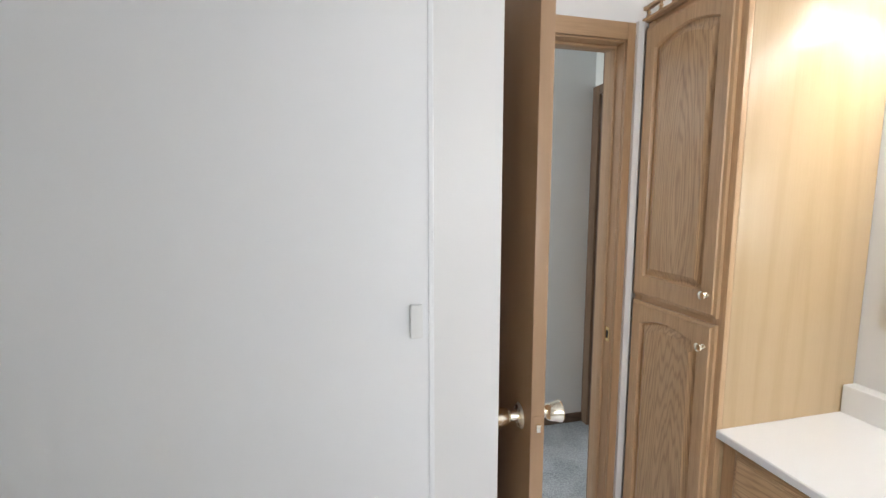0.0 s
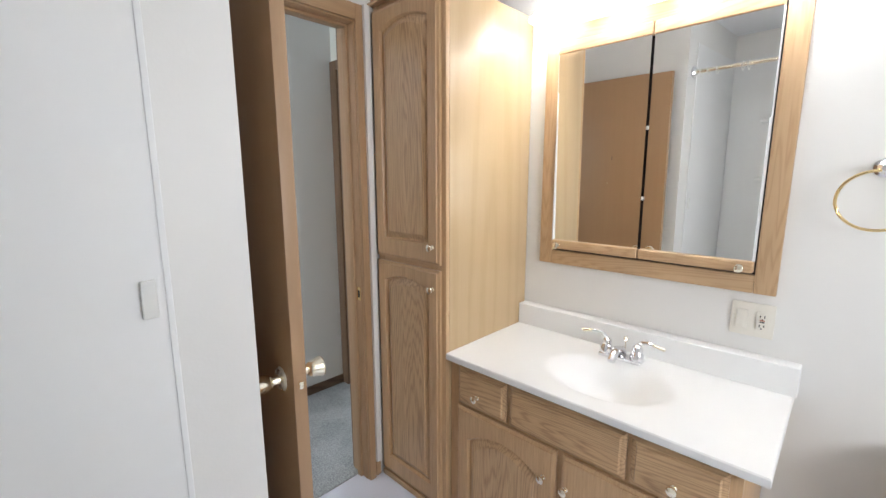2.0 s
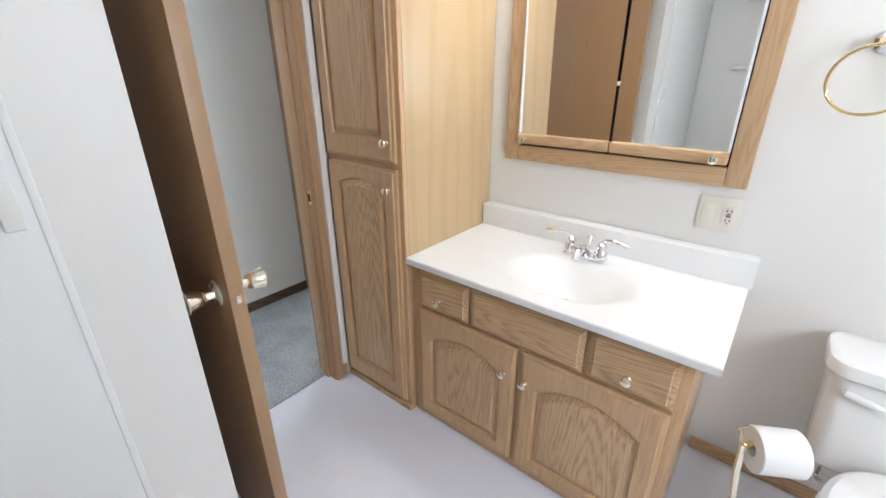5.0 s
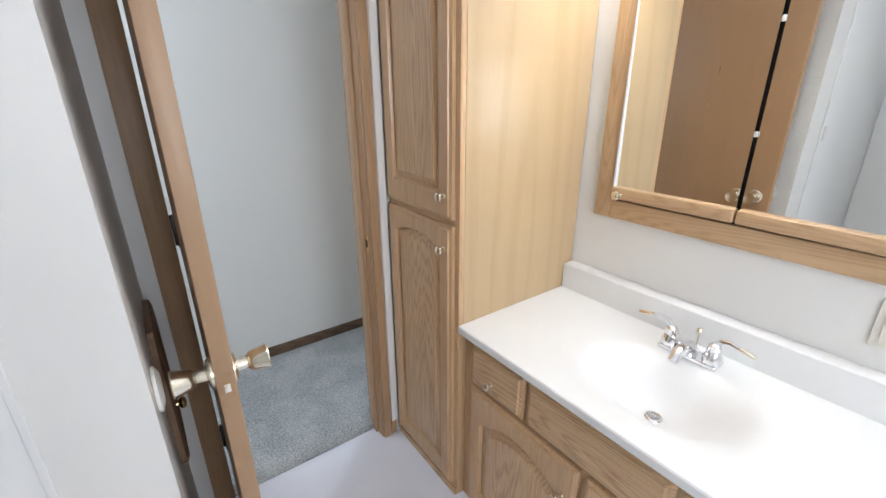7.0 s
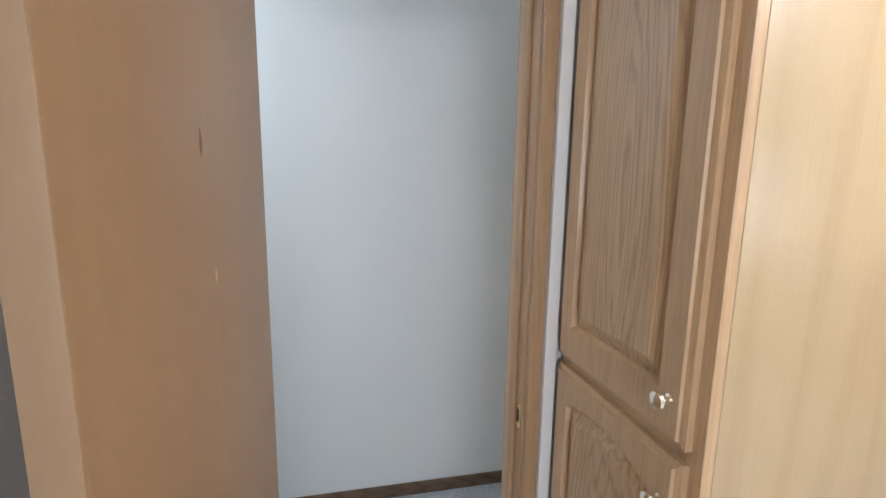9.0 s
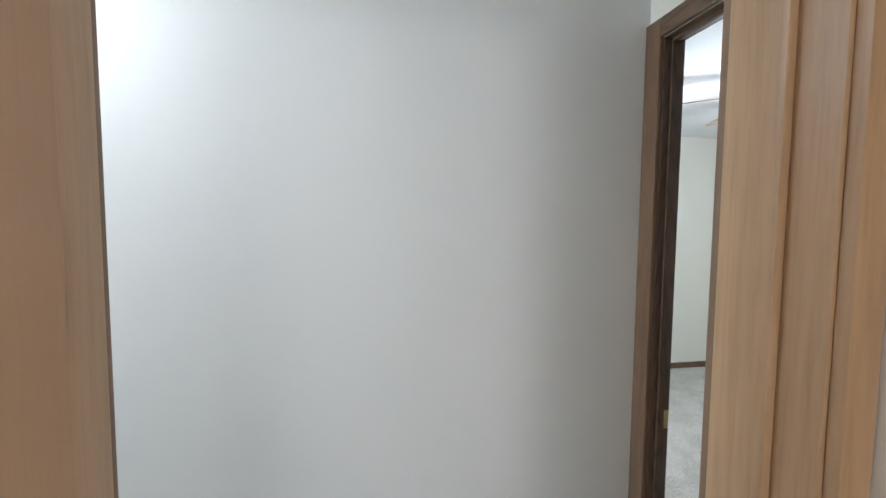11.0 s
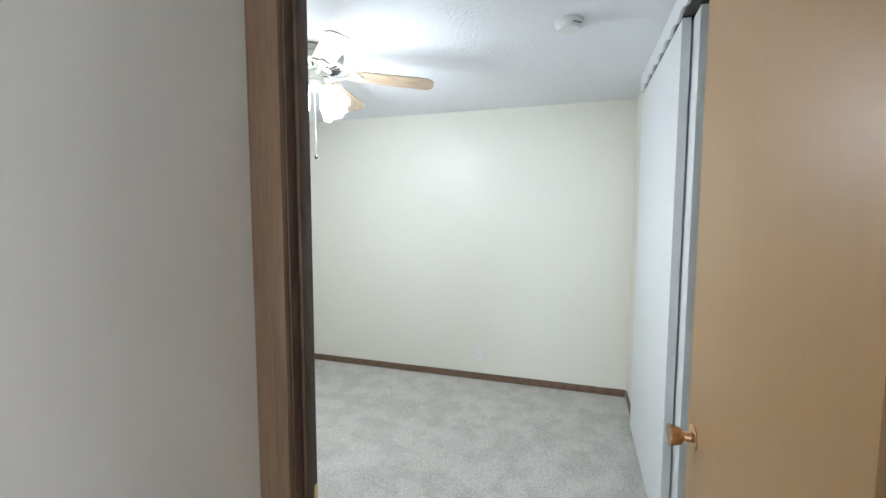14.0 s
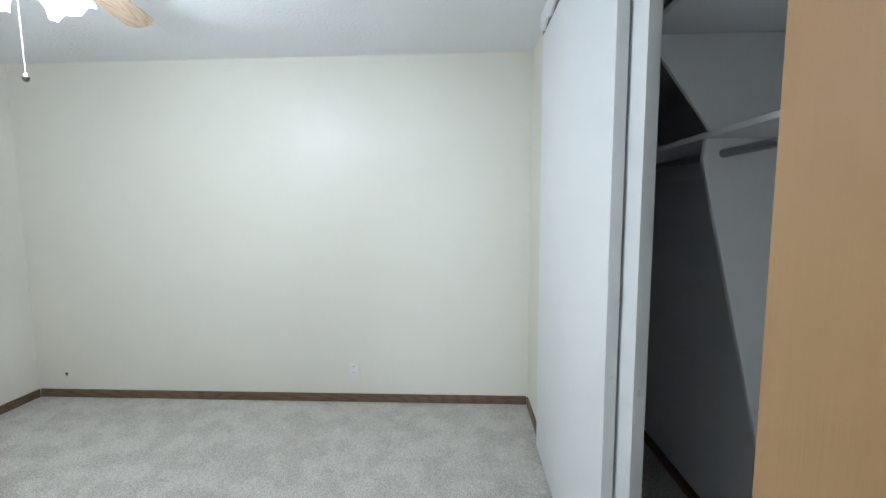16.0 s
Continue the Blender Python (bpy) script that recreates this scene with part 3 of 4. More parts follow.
# light bar above the mirror
bar = thing("vanity_light", (-0.03, -0.52, 2.15), "chrome vanity light bar with frosted bell shades, lit", "wall lamp")
part("back_plate", box(-0.03, -0.001, -0.93, -0.11, 2.155, 2.25, 0.010, 3), M_CHROME, bar)
BELL = [(0.020, 0.0), (0.028, -0.008), (0.034, -0.03), (0.040, -0.06), (0.050, -0.085), (0.070, -0.104), (0.068, -0.105), (0.047, -0.084), (0.036, -0.06), (0.030, -0.03), (0.016, -0.006)]
for k in range(4):
    yc = -0.137 - k * 0.257
    arm = part("arm", tube([(-0.025, yc, 2.205), (-0.075, yc, 2.218), (-0.115, yc, 2.212), (-0.125, yc, 2.185)], 0.008), M_CHROME, bar)
    part("socket_cup", moved(lathe([(0.012, 0.02), (0.024, 0.012), (0.026, -0.012), (0.021, -0.014)], 18), pose(-0.125, yc, 2.175)), M_CHROME, arm)
    part("shade", moved(lathe(BELL, 20, False), pose(-0.125, yc, 2.165)), M_GLASSLIT, arm, "frosted glass bell shade, lit")
    bulb("vanity_bulb", (-0.125, yc, 2.118), 1.6, (1.0, 0.96, 0.92))

ring = thing("towel_ring", (-0.03, -1.157, 1.40), "brass towel ring on a chrome wall mount", "towel ring")
part("mount", moved(lathe([(0.026, 0), (0.026, 0.008), (0.014, 0.014), (0.012, 0.035), (0.018, 0.043), (0.019, 0.052), (0.010, 0.060), (0.001, 0.061)], 20), pose(-0.001, -1.157, 1.464, 0, -90, 0)), M_CHROME, ring, "polished chrome mount")
part("hoop", tube([(-0.052 - 0.004 * math.cos(a), -1.150 + 0.087 * math.sin(a), 1.375 + 0.083 * math.cos(a)) for a in [2 * math.pi * k / 40 for k in range(40)]], 0.0042, 10, True), M_BRASS, ring, "thin polished brass hoop")

plate = thing("switch_outlet", (-0.005, -0.90, 0.93), "ivory two-gang plate with rocker switch and outlet", "outlet")
part("plate", box(-0.008, -0.001, -0.962, -0.840, 0.905, 1.021, 0.003), M_IVORY, plate)
part("rocker", box(-0.013, -0.008, -0.888, -0.856, 0.931, 0.995, 0.002), M_IVORY, plate)
so = part("socket_face", box(-0.012, -0.008, -0.946, -0.912, 0.930, 0.996, 0.002), M_IVORY, plate)
for zc in (0.947, 0.979):
    for dy in (-0.006, 0.006):
        part("slot", box(-0.0135, -0.0122, -0.929 + dy - 0.0013, -0.929 + dy + 0.0013, zc - 0.0045, zc + 0.0045), M_BLACK, so)
    part("ground_hole", box(-0.0135, -0.0122, -0.9312, -0.9268, zc - 0.0115, zc - 0.0075, 0.001), M_BLACK, so)
part("button", box(-0.0135, -0.0122, -0.936, -0.922, 0.9645, 0.9685), M_RED, so, "red reset button")
part("button", box(-0.0135, -0.0122, -0.936, -0.922, 0.9585, 0.9625), M_BLACK, so, "black test button")

# toilet
toi = thing("toilet", (-0.35, -1.52, 0), "white vitreous china toilet with a lidded tank", "toilet")


def rounded(cx, cy, hx, hy, z0, z1, r, taper=1.0, seg=8):
    """An upright block with rounded corners, narrower at the foot by taper."""
    bm = bmesh.new()
    rings = []
    for z, k, ins in ((z0, taper, 0.006), (z0 + 0.006, taper, 0.0), (z1 - 0.010, 1.0, 0.0), (z1 - 0.003, 1.0, 0.003), (z1, 1.0, 0.010)):
        ring_v = []
        for q in range(4):
            for s in range(seg + 1):
                a = math.pi / 2 * (q + s / seg)
                sx, sy = ((1, 1), (-1, 1), (-1, -1), (1, -1))[q]
                ring_v.append(bm.verts.new((cx + k * (sx * (hx - r) + (r - ins) * math.cos(a)), cy + k * (sy * (hy - r) + (r - ins) * math.sin(a)), z)))
        rings.append(ring_v)
    n = len(rings[0])
    for p, q in zip(rings, rings[1:]):
        for i in range(n):
            bm.faces.new((p[i], p[(i + 1) % n], q[(i + 1) % n], q[i]))
    bm.faces.new(rings[0][::-1])
    bm.faces.new(rings[-1])
    bmesh.ops.recalc_face_normals(bm, faces=bm.faces)
    return bm


part("tank", rounded(-0.115, -1.487, 0.095, 0.215, 0.315, 0.634, 0.05, 0.93), M_CHINA, toi)
part("tank_lid", rounded(-0.118, -1.487, 0.108, 0.232, 0.631, 0.676, 0.060), M_CHINA, toi)
part("flush_lever", moved(tube([(0, 0.046, 0), (0, 0.038, 0), (0, 0.0, 0.001), (0, -0.034, 0), (0, -0.048, -0.002)], [0.004, 0.011, 0.0125, 0.010, 0.004], 14), pose(-0.219, -1.347, 0.584, 8, 0, -6)), M_CHINA, toi, "white plastic flush lever")
bm = bmesh.new()
rings = []
for z, s, cx in ((0.0, 0.62, -0.36), (0.06, 0.60, -0.36), (0.18, 0.62, -0.37), (0.28, 0.86, -0.42), (0.348, 1.0, -0.45), (0.363, 0.98, -0.45)):
    rings.append([bm.verts.new((cx + 0.235 * s * math.cos(a) * (1.0 if math.cos(a) < 0 else 0.9), -1.475 + 0.18 * s * math.sin(a), z)) for a in [2 * math.pi * k / 32 for k in range(32)]])
for p, q in zip(rings, rings[1:]):
    for i in range(32):
        bm.faces.new((p[i], p[(i + 1) % 32], q[(i + 1) % 32], q[i]))
bm.faces.new(rings[0][::-1])
bm.faces.new(rings[-1])
bmesh.ops.recalc_face_normals(bm, faces=bm.faces)
part("bowl", bm, M_CHINA, toi)
part("seat_lid", moved(lathe([(0.2, 0.0), (0.225, 0.006), (0.228, 0.024), (0.21, 0.034), (0.01, 0.037)], 36), Matrix.Translation((-0.45, -1.487, 0.365)) @ Matrix.Diagonal((1.02, 0.80, 1, 1))), M_CHINA, toi, "closed white seat lid")

# free-standing paper holder
hold = thing("paper_holder_stand", (-0.30, -1.15, 0), "brass wire stand for toilet paper on the floor", "paper holder")
PXC, PYC, PZC = -0.40, -1.197, 0.466
HM = Matrix.Translation((PXC, PYC, 0)) @ pose(0, 0, 0, 0, 0, 30)
part("foot", moved(lathe([(0.075, 0.0), (0.075, 0.008), (0.06, 0.014), (0.012, 0.018)], 24), HM @ pose(0, 0.02, 0)), M_BRASS, hold)
part("post", moved(tube([(0, 0.02, 0.012), (0, 0.074, PZC - 0.09), (0, 0.078, PZC)], 0.009), HM), M_PALEBRASS, hold)
part("arm", moved(tube([(0, 0.078, PZC), (0.02, 0.088, PZC + 0.03), (0.015, 0.072, PZC + 0.055)], 0.004), HM), M_PALEBRASS, hold)
part("roller", moved(tube([(0, 0.082, PZC), (0, -0.078, PZC)], 0.008, 14), HM), M_BRASS, hold)
roll = solid("paper_roll", moved(lathe([(0.021, -0.057), (0.060, -0.057), (0.062, -0.055), (0.062, 0.055), (0.060, 0.057), (0.021, 0.057), (0.021, -0.057)], 36, False), HM @ pose(0, 0, PZC - 0.012, 90, 0, 0)), M_PAPER, "white toilet paper roll on its holder", "toilet paper")

# ---- doors ----


def door_knob(parent, x, y, z, yaw, material, reach=1.0):
    """A tulip knob with rose, along local +x turned by yaw."""
    prof = [(0.033, 0.0), (0.033, 0.004), (0.028, 0.009), (0.014, 0.012), (0.0125, 0.030), (0.019, 0.036), (0.022, 0.042), (0.0245, 0.056), (0.0285, 0.070), (0.0275, 0.073), (0.016, 0.071), (0.001, 0.070)]
    prof = [(r, d * reach) for r, d in prof]
    return part("knob", moved(lathe(prof, 26), pose(x, y, z, 0, 0, yaw) @ pose(0, 0, 0, 0, 90, 0)), material, parent, "polished brass door knob")


BX0, BX1, BZ = -1.212, -0.655, 2.058
frame_b = thing("door_frame_1", (-0.93, 0.49, 0), "oak door frame and casing of the bathroom door", "door frame")
tagged(frame_b, kind="structure")
for n, b6, mt in (
    ("jamb", (BX1, BX1 + 0.02, 0.43, 0.55, 0, BZ), M_CASING), ("jamb", (BX0 - 0.066, BX0 - 0.052, 0.43, 0.55, 0, BZ), M_CASING),
    ("head_jamb", (BX0 - 0.066, BX1 + 0.02, 0.43, 0.55, BZ, BZ + 0.02), M_OAKX),
    ("stop", (BX1 - 0.011, BX1, 0.472, 0.506, 0, BZ - 0.011), M_CASING),
    ("head_stop", (BX0 - 0.05, BX1, 0.472, 0.506, BZ - 0.011, BZ), M_OAKX),
    ("casing", (BX1 + 0.004, -0.617, 0.416, 0.43, 0, BZ + 0.067), M_CASING), ("casing", (BX0 - 0.114, BX0 - 0.052, 0.416, 0.43, 0, BZ + 0.067), M_CASING),
    ("head_casing", (BX0 - 0.052, BX1 + 0.004, 0.416, 0.43, BZ + 0.005, BZ + 0.067), M_OAKX),
    ("casing", (BX1 + 0.004, BX1 + 0.066, 0.55, 0.564, 0.008, BZ + 0.067), M_DARK), ("casing", (BX0 - 0.116, BX0 - 0.056, 0.55, 0.564, 0.008, BZ + 0.067), M_DARK),
    ("head_casing", (BX0 - 0.056, BX1 + 0.004, 0.55, 0.564, BZ + 0.005, BZ + 0.067), M_DARKX),
):
    part(n, box(*b6, 0.003), mt, frame_b)
part("strike_plate", box(BX1 - 0.002, BX1 + 0.0005, 0.440, 0.466, 0.895, 0.955), M_BRASS, frame_b, "brass strike plate")
part("strike_hole", box(BX1 - 0.0032, BX1 - 0.0008, 0.447, 0.459, 0.908, 0.940), M_BLACK, frame_b)

# added strip brings the wall gap forward, where it catches light
solid("bright_gap_strip", box(-0.6165, -0.588, 0.404, 0.4295, 0.086, 2.128, 0.002), M_BATH, "white strip added before the wall gap so it shows bright", "trim", "structure")

BW = 0.575
bdoor = thing("door_bath", (BX0, 0.432, 0), "flush birch veneer bathroom door standing open", "door")
turn = Matrix.Translation((BX0 - 0.005, 0.430, 0)) @ pose(0, 0, 0, 0, 0, 178.2)
# leaf in its own frame: along local +y from the pivot, thickness along local +x
part("leaf", moved(box(0.002, 0.037, 0.0, BW, 0.012, 2.045, 0.0015), turn), M_DOOR, bdoor)
part("edge_band", moved(box(0.0025, 0.0365, BW - 0.001, BW + 0.001, 0.013, 2.044, 0.0008), turn), M_DOOREDGE, bdoor, "pale solid wood door edge")
p1, p2 = turn @ Vector((0.002, BW - 0.062, 0.926)), turn @ Vector((0.037, BW - 0.062, 0.926))
door_knob(bdoor, *p1, 178.2 + 180, M_PALEBRASS)
door_knob(bdoor, *p2, 178.2, M_PALEBRASS)
part("latch_plate", moved(box(0.008, 0.031, BW + 0.001, BW + 0.0022, 0.898, 0.954), turn), M_DOOREDGE, bdoor)
part("latch_bolt", moved(box(0.013, 0.026, BW + 0.002, BW + 0.011, 0.916, 0.936, 0.003), turn), M_PALEBRASS, bdoor, "brass latch bolt")
for zc in (0.36, 1.10, 1.84):
    part("hinge", moved(lathe([(0.005, -0.045), (0.0055, -0.044), (0.0055, 0.044), (0.005, 0.045)], 12), pose(BX0 - 0.046, 0.423, zc)), M_DARKMETAL, bdoor, "dark hinge barrel")
    part("hinge_leaf", box(BX0 - 0.0455, BX0 - 0.0435, 0.395, 0.424, zc - 0.044, zc + 0.044), M_DARKMETAL, bdoor)
part("veneer_knot", moved(lathe([(0.0002, 0.0), (0.0016, 0.008), (0.0022, 0.018), (0.0012, 0.030), (0.0002, 0.036)], 10), pose(-1.2285, 0.114, 1.516)), M_DARK, bdoor, "small dark knot in the veneer")
part("scratch", moved(lathe([(0.0002, 0.0), (0.002, 0.005), (0.0018, 0.013), (0.0002, 0.018)], 10), pose(-1.2278, 0.137, 1.357)), M_OAKSIDE, bdoor, "small pale scratch")
hatch = thing("wall_hatch", (-1.36, 0.12, 0.93), "dark-stained octagonal wooden hatch behind the door", "hatch")
OCT = [(-0.10, -0.22), (0.10, -0.22), (0.14, -0.16), (0.14, 0.16), (0.10, 0.22), (-0.10, 0.22), (-0.14, 0.16), (-0.14, -0.16)]
bm = bmesh.new()
rr = [[bm.verts.new((-1.37 + d, 0.19 + u * s, 0.78 + 0.85 * v * s)) for u, v in OCT] for d, s in ((0.001, 1.0), (0.014, 1.0), (0.020, 0.93), (0.018, 0.86), (0.012, 0.82), (0.012, 0.01))]
for p, q in zip(rr, rr[1:]):
    for i in range(8):
        bm.faces.new((p[i], p[(i + 1) % 8], q[(i + 1) % 8], q[i]))
bmesh.ops.recalc_face_normals(bm, faces=bm.faces)
part("panel", bm, M_DARK, hatch)
part("knob", moved(lathe(KNOB, 16), pose(-1.358, 0.10, 0.76, 0, 90, 0)), M_BRASS, hatch, "small brass knob")
solid("wall_bumper", moved(lathe([(0.045, 0.0), (0.045, 0.006), (0.03, 0.012), (0.001, 0.013)], 24), pose(-1.369, -0.08, 0.93, 0, 90, 0)), M_PLASTIC, "round white plastic knob bumper on the wall", "wall bumper")
solid("wall_hook", box(-1.569, -1.543, -0.196, -0.1875, 1.185, 1.257, 0.004, 3), M_PLASTIC, "small white plastic clip on the tub wall", "wall clip")

# ---- tub alcove ----
tub = thing("bathtub", (-1.85, -0.95, 0), "white fibreglass tub with wall surround", "bathtub")
bm = bmesh.new()
box(-2.318, -1.45, -1.72, -0.186, 0.0, 0.06, into=bm)
box(-1.53, -1.45, -1.72, -0.186, 0.06, 0.42, 0.02, 3, into=bm)
box(-2.318, -2.24, -1.72, -0.186, 0.06, 0.42, 0.02, 3, into=bm)
box(-2.25, -1.52, -0.27, -0.186, 0.06, 0.42, 0.02, 3, into=bm)
box(-2.25, -1.52, -1.72, -1.63, 0.06, 0.42, 0.02, 3, into=bm)
part("basin", bm, M_TUB, tub)
sur = part("surround_end", box(-2.31, -1.524, -0.187, -0.1835, 0.42, 2.24, 0.0015), M_TUB, tub)
part("surround_back", box(-2.319, -2.300, -1.72, -0.188, 0.42, 2.24, 0.004), M_TUB, tub)
part("surround_flange", box(-1.530, -1.518, -0.1895, -0.1835, 0.42, 2.24, 0.003, 3), M_TUB, tub)
for z in (1.38, 1.80):
    part("soap_shelf", box(-2.302, -2.24, -0.62, -0.40, z - 0.03, z, 0.012, 3), M_TUB, tub, "moulded soap shelf")
wall("wall_tub_foot", (-2.32, -1.40, -1.84, -1.73, 0, H), label="off-white painted wall at the tub's foot")
rod = thing("curtain_rod", (-1.46, -0.95, 2.0), "brass shower curtain rod with clear rings", "curtain rod")
part("bar", tube([(-1.46, -0.186, 2.055), (-1.46, -1.728, 2.055)], 0.0125, 16), M_PALEBRASS, rod)
part("flange", moved(lathe([(0.012, 0.0), (0.034, 0.0), (0.034, 0.008), (0.018, 0.022)], 20), pose(-1.46, -0.1845, 2.055, 90, 0, 0)), M_CHROME, rod)
part("flange", moved(lathe([(0.012, 0.0), (0.034, 0.0), (0.034, 0.008), (0.018, 0.022)], 20), pose(-1.46, -1.7285, 2.055, -90, 0, 0)), M_CHROME, rod)
for yv in (-0.23, -0.27, -0.32, -0.45, -0.48):
    part("ring", tube([(-1.46 + 0.024 * math.cos(a), yv, 2.047 + 0.024 * math.sin(a)) for a in [2 * math.pi * k / 16 for k in range(16)]], 0.003, 6, True), M_PLASTIC, rod)
shd = thing("shower_head", (-1.9, -0.6, 1.8), "chrome shower head on a bent arm", "shower head")
part("arm", tube([(-2.30, -0.70, 1.95), (-2.12, -0.70, 1.96), (-2.055, -0.70, 1.92)], 0.009), M_CHROME, shd)
part("rose", moved(lathe([(0.012, 0.03), (0.018, 0.0), (0.038, -0.03), (0.038, -0.042), (0.001, -0.042)], 20), pose(-2.02, -0.70, 1.91, 0, 35, 0)), M_CHROME, shd)

# ---- hall and bedroom ----
fr = thing("door_frame_2", (-0.116, 0.88, 0), "dark-stained door frame and casing of the bedroom", "door frame")
tagged(fr, kind="structure")
for n, b6, mt in (
    ("casing", (-0.187, -0.173, 1.300, 1.368, 0.008, 2.155), M_DARK), ("head_casing", (-0.187, -0.173, 0.53, 1.300, 2.100, 2.155), M_DARKY),
    # left jamb and stop are darker than their casing
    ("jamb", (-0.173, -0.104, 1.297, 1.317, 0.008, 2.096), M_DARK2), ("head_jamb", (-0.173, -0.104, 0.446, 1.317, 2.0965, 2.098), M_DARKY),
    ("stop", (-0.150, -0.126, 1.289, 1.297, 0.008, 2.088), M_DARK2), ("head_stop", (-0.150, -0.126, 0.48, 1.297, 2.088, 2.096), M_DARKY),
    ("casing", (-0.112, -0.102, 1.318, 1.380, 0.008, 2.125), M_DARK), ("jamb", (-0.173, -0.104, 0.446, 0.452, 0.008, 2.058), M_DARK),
    # hinge-side casing: its shade is put into the darker trim colour
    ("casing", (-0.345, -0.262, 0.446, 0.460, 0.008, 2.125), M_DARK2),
):
    part(n, box(*b6, 0.003), mt, fr)
part("strike_plate", box(-0.124, -0.106, 1.2955, 1.2975, 0.900, 0.960), M_BRASS, fr, "worn brass strike plate")
DW = 0.697
bd = thing("door_bedroom", (-0.25, 0.487, 0), "flush birch veneer bedroom door standing open", "door")
ang = math.degrees(math.atan2(0.505 - 0.488, 0.445 + 0.252))
turn2 = Matrix.Translation((-0.252, 0.488, 0)) @ pose(0, 0, 0, 0, 0, ang)
part("leaf", moved(box(0.0, DW, -0.035, 0.0, 0.02, 2.045, 0.0015), turn2), M_DOOR2, bd)
part("edge_band", moved(box(DW - 0.001, DW + 0.001, -0.0345, -0.0005, 0.021, 2.044, 0.0008), turn2), M_DOOREDGE, bd)
k1, k2 = turn2 @ Vector((DW - 0.058, 0.0, 0.932)), turn2 @ Vector((DW - 0.058, -0.035, 0.932))
door_knob(bd, *k1, ang + 90, M_COPPER, 0.8)
door_knob(bd, *k2, ang - 90, M_COPPER, 0.8)

# closet
for k, (x0, x1, y0, y1) in enumerate(((1.215, 2.343, 0.384, 0.417), (1.110, 2.300, 0.342, 0.374))):
    cd = thing("closet_door", ((x0 + x1) / 2, (y0 + y1) / 2, 0.01), "white painted sliding closet door, slid open", "sliding door", "closet doors")
    part("panel", box(x0, x1, y0, y1, 0.018, 2.316, 0.003), M_WHITEPAINT, cd)
    part("edge_trim", box(x0 - 0.004, x0, y0 - 0.001, y1 + 0.001, 0.018, 2.316, 0.001), M_WHITEPAINT, cd)
    part("finger_pull", moved(lathe([(0.008, 0.0), (0.008, 0.002), (0.006, 0.001), (0.001, 0.0005)], 16), pose(x0 - 0.0035, (y0 + y1) / 2, 0.90, 0, -90, 0)), M_PLASTIC, cd, "small pale finger pull")
# dark track reaches forward; the valance gap's shade is in its colour
solid("closet_track_shade", box(0.17, 2.343, 0.345, 0.4175, 2.3195, 2.374), M_DARKMETAL, "dark metal sliding door track, deepened to shade the valance gap", "door track", "structure")
val = thing("closet_valance", (1.25, 0.33, 2.33), "white scalloped closet valance board", "valance")
bm = bmesh.new()
N = 90
pts = [(0.10 + 2.245 * i / N, 2.325 + 0.011 * math.sin(2.245 * i / N * 2 * math.pi / 0.17)) for i in range(N + 1)]
fr_v = [[bm.verts.new((x, y, z)) for x, z in pts] for y in (0.4185, 0.430)]
fr_t = [[bm.verts.new((x, y, 2.418)) for x, z in pts] for y in (0.4185, 0.430)]
for i in range(N):
    for a, c in ((fr_v[0], fr_t[0]), (fr_v[1], fr_t[1]), (fr_v[0], fr_v[1]), (fr_t[0], fr_t[1])):
        bm.faces.new((a[i], a[i + 1], c[i + 1], c[i]))
for i in (0, N):
    bm.faces.new((fr_v[0][i], fr_v[1][i], fr_t[1][i], fr_t[0][i]))
bmesh.ops.recalc_face_normals(bm, faces=bm.faces)
part("board", bm, M_WHITEPAINT, val)
sh = thing("closet_shelf", (1.3, -0.1, 1.62), "white two-tier closet shelf on cut-out divider boards", "shelf")


def gusset(x, profile):
    """A board standing across the closet, cut to a profile of (y, z) corners."""
    bm = bmesh.new()
    a, c = [[bm.verts.new((x + d, y, z)) for y, z in profile] for d in (0.0, 0.018)]
    bm.faces.new(a)
    bm.faces.new(c)
    for k in range(len(profile)):
        q = (k + 1) % len(profile)
        bm.faces.new((a[k], a[q], c[q], c[k]))
    bmesh.ops.recalc_face_normals(bm, faces=bm.faces)
    bmesh.ops.bevel(bm, geom=bm.edges[:], offset=0.002, segments=1, affect="EDGES")
    return bm


XD = 1.383
part("lower_board", box(0.102, 2.748, -0.249, 0.066, 1.627, 1.646, 0.003), M_CLOSET, sh)
part("upper_board", box(0.102, 2.748, -0.249, 0.272, 1.948, 1.967, 0.003), M_CLOSET, sh)
part("cleat", box(0.102, 2.748, -0.249, -0.231, 1.540, 1.626, 0.003), M_CLOSET, sh)
part("divider_board", gusset(XD, [(-0.249, 1.647), (0.052, 1.647), (0.268, 1.947), (-0.249, 1.947)]), M_CLOSET, sh, "white divider cut on a slant between the shelves")
part("divider_board", gusset(XD, [(-0.249, 0.22), (0.060, 1.500), (0.074, 1.560), (0.066, 1.626), (-0.230, 1.626), (-0.230, 1.539), (-0.249, 1.539)]), M_CLOSET, sh, "white divider tapering down to the back wall")
solid("closet_rod", tube([(0.102, 0.010, 1.578), (2.748, 0.010, 1.578)], 0.014, 16), M_GREY, "grey metal closet rod under the shelf", "closet rod")

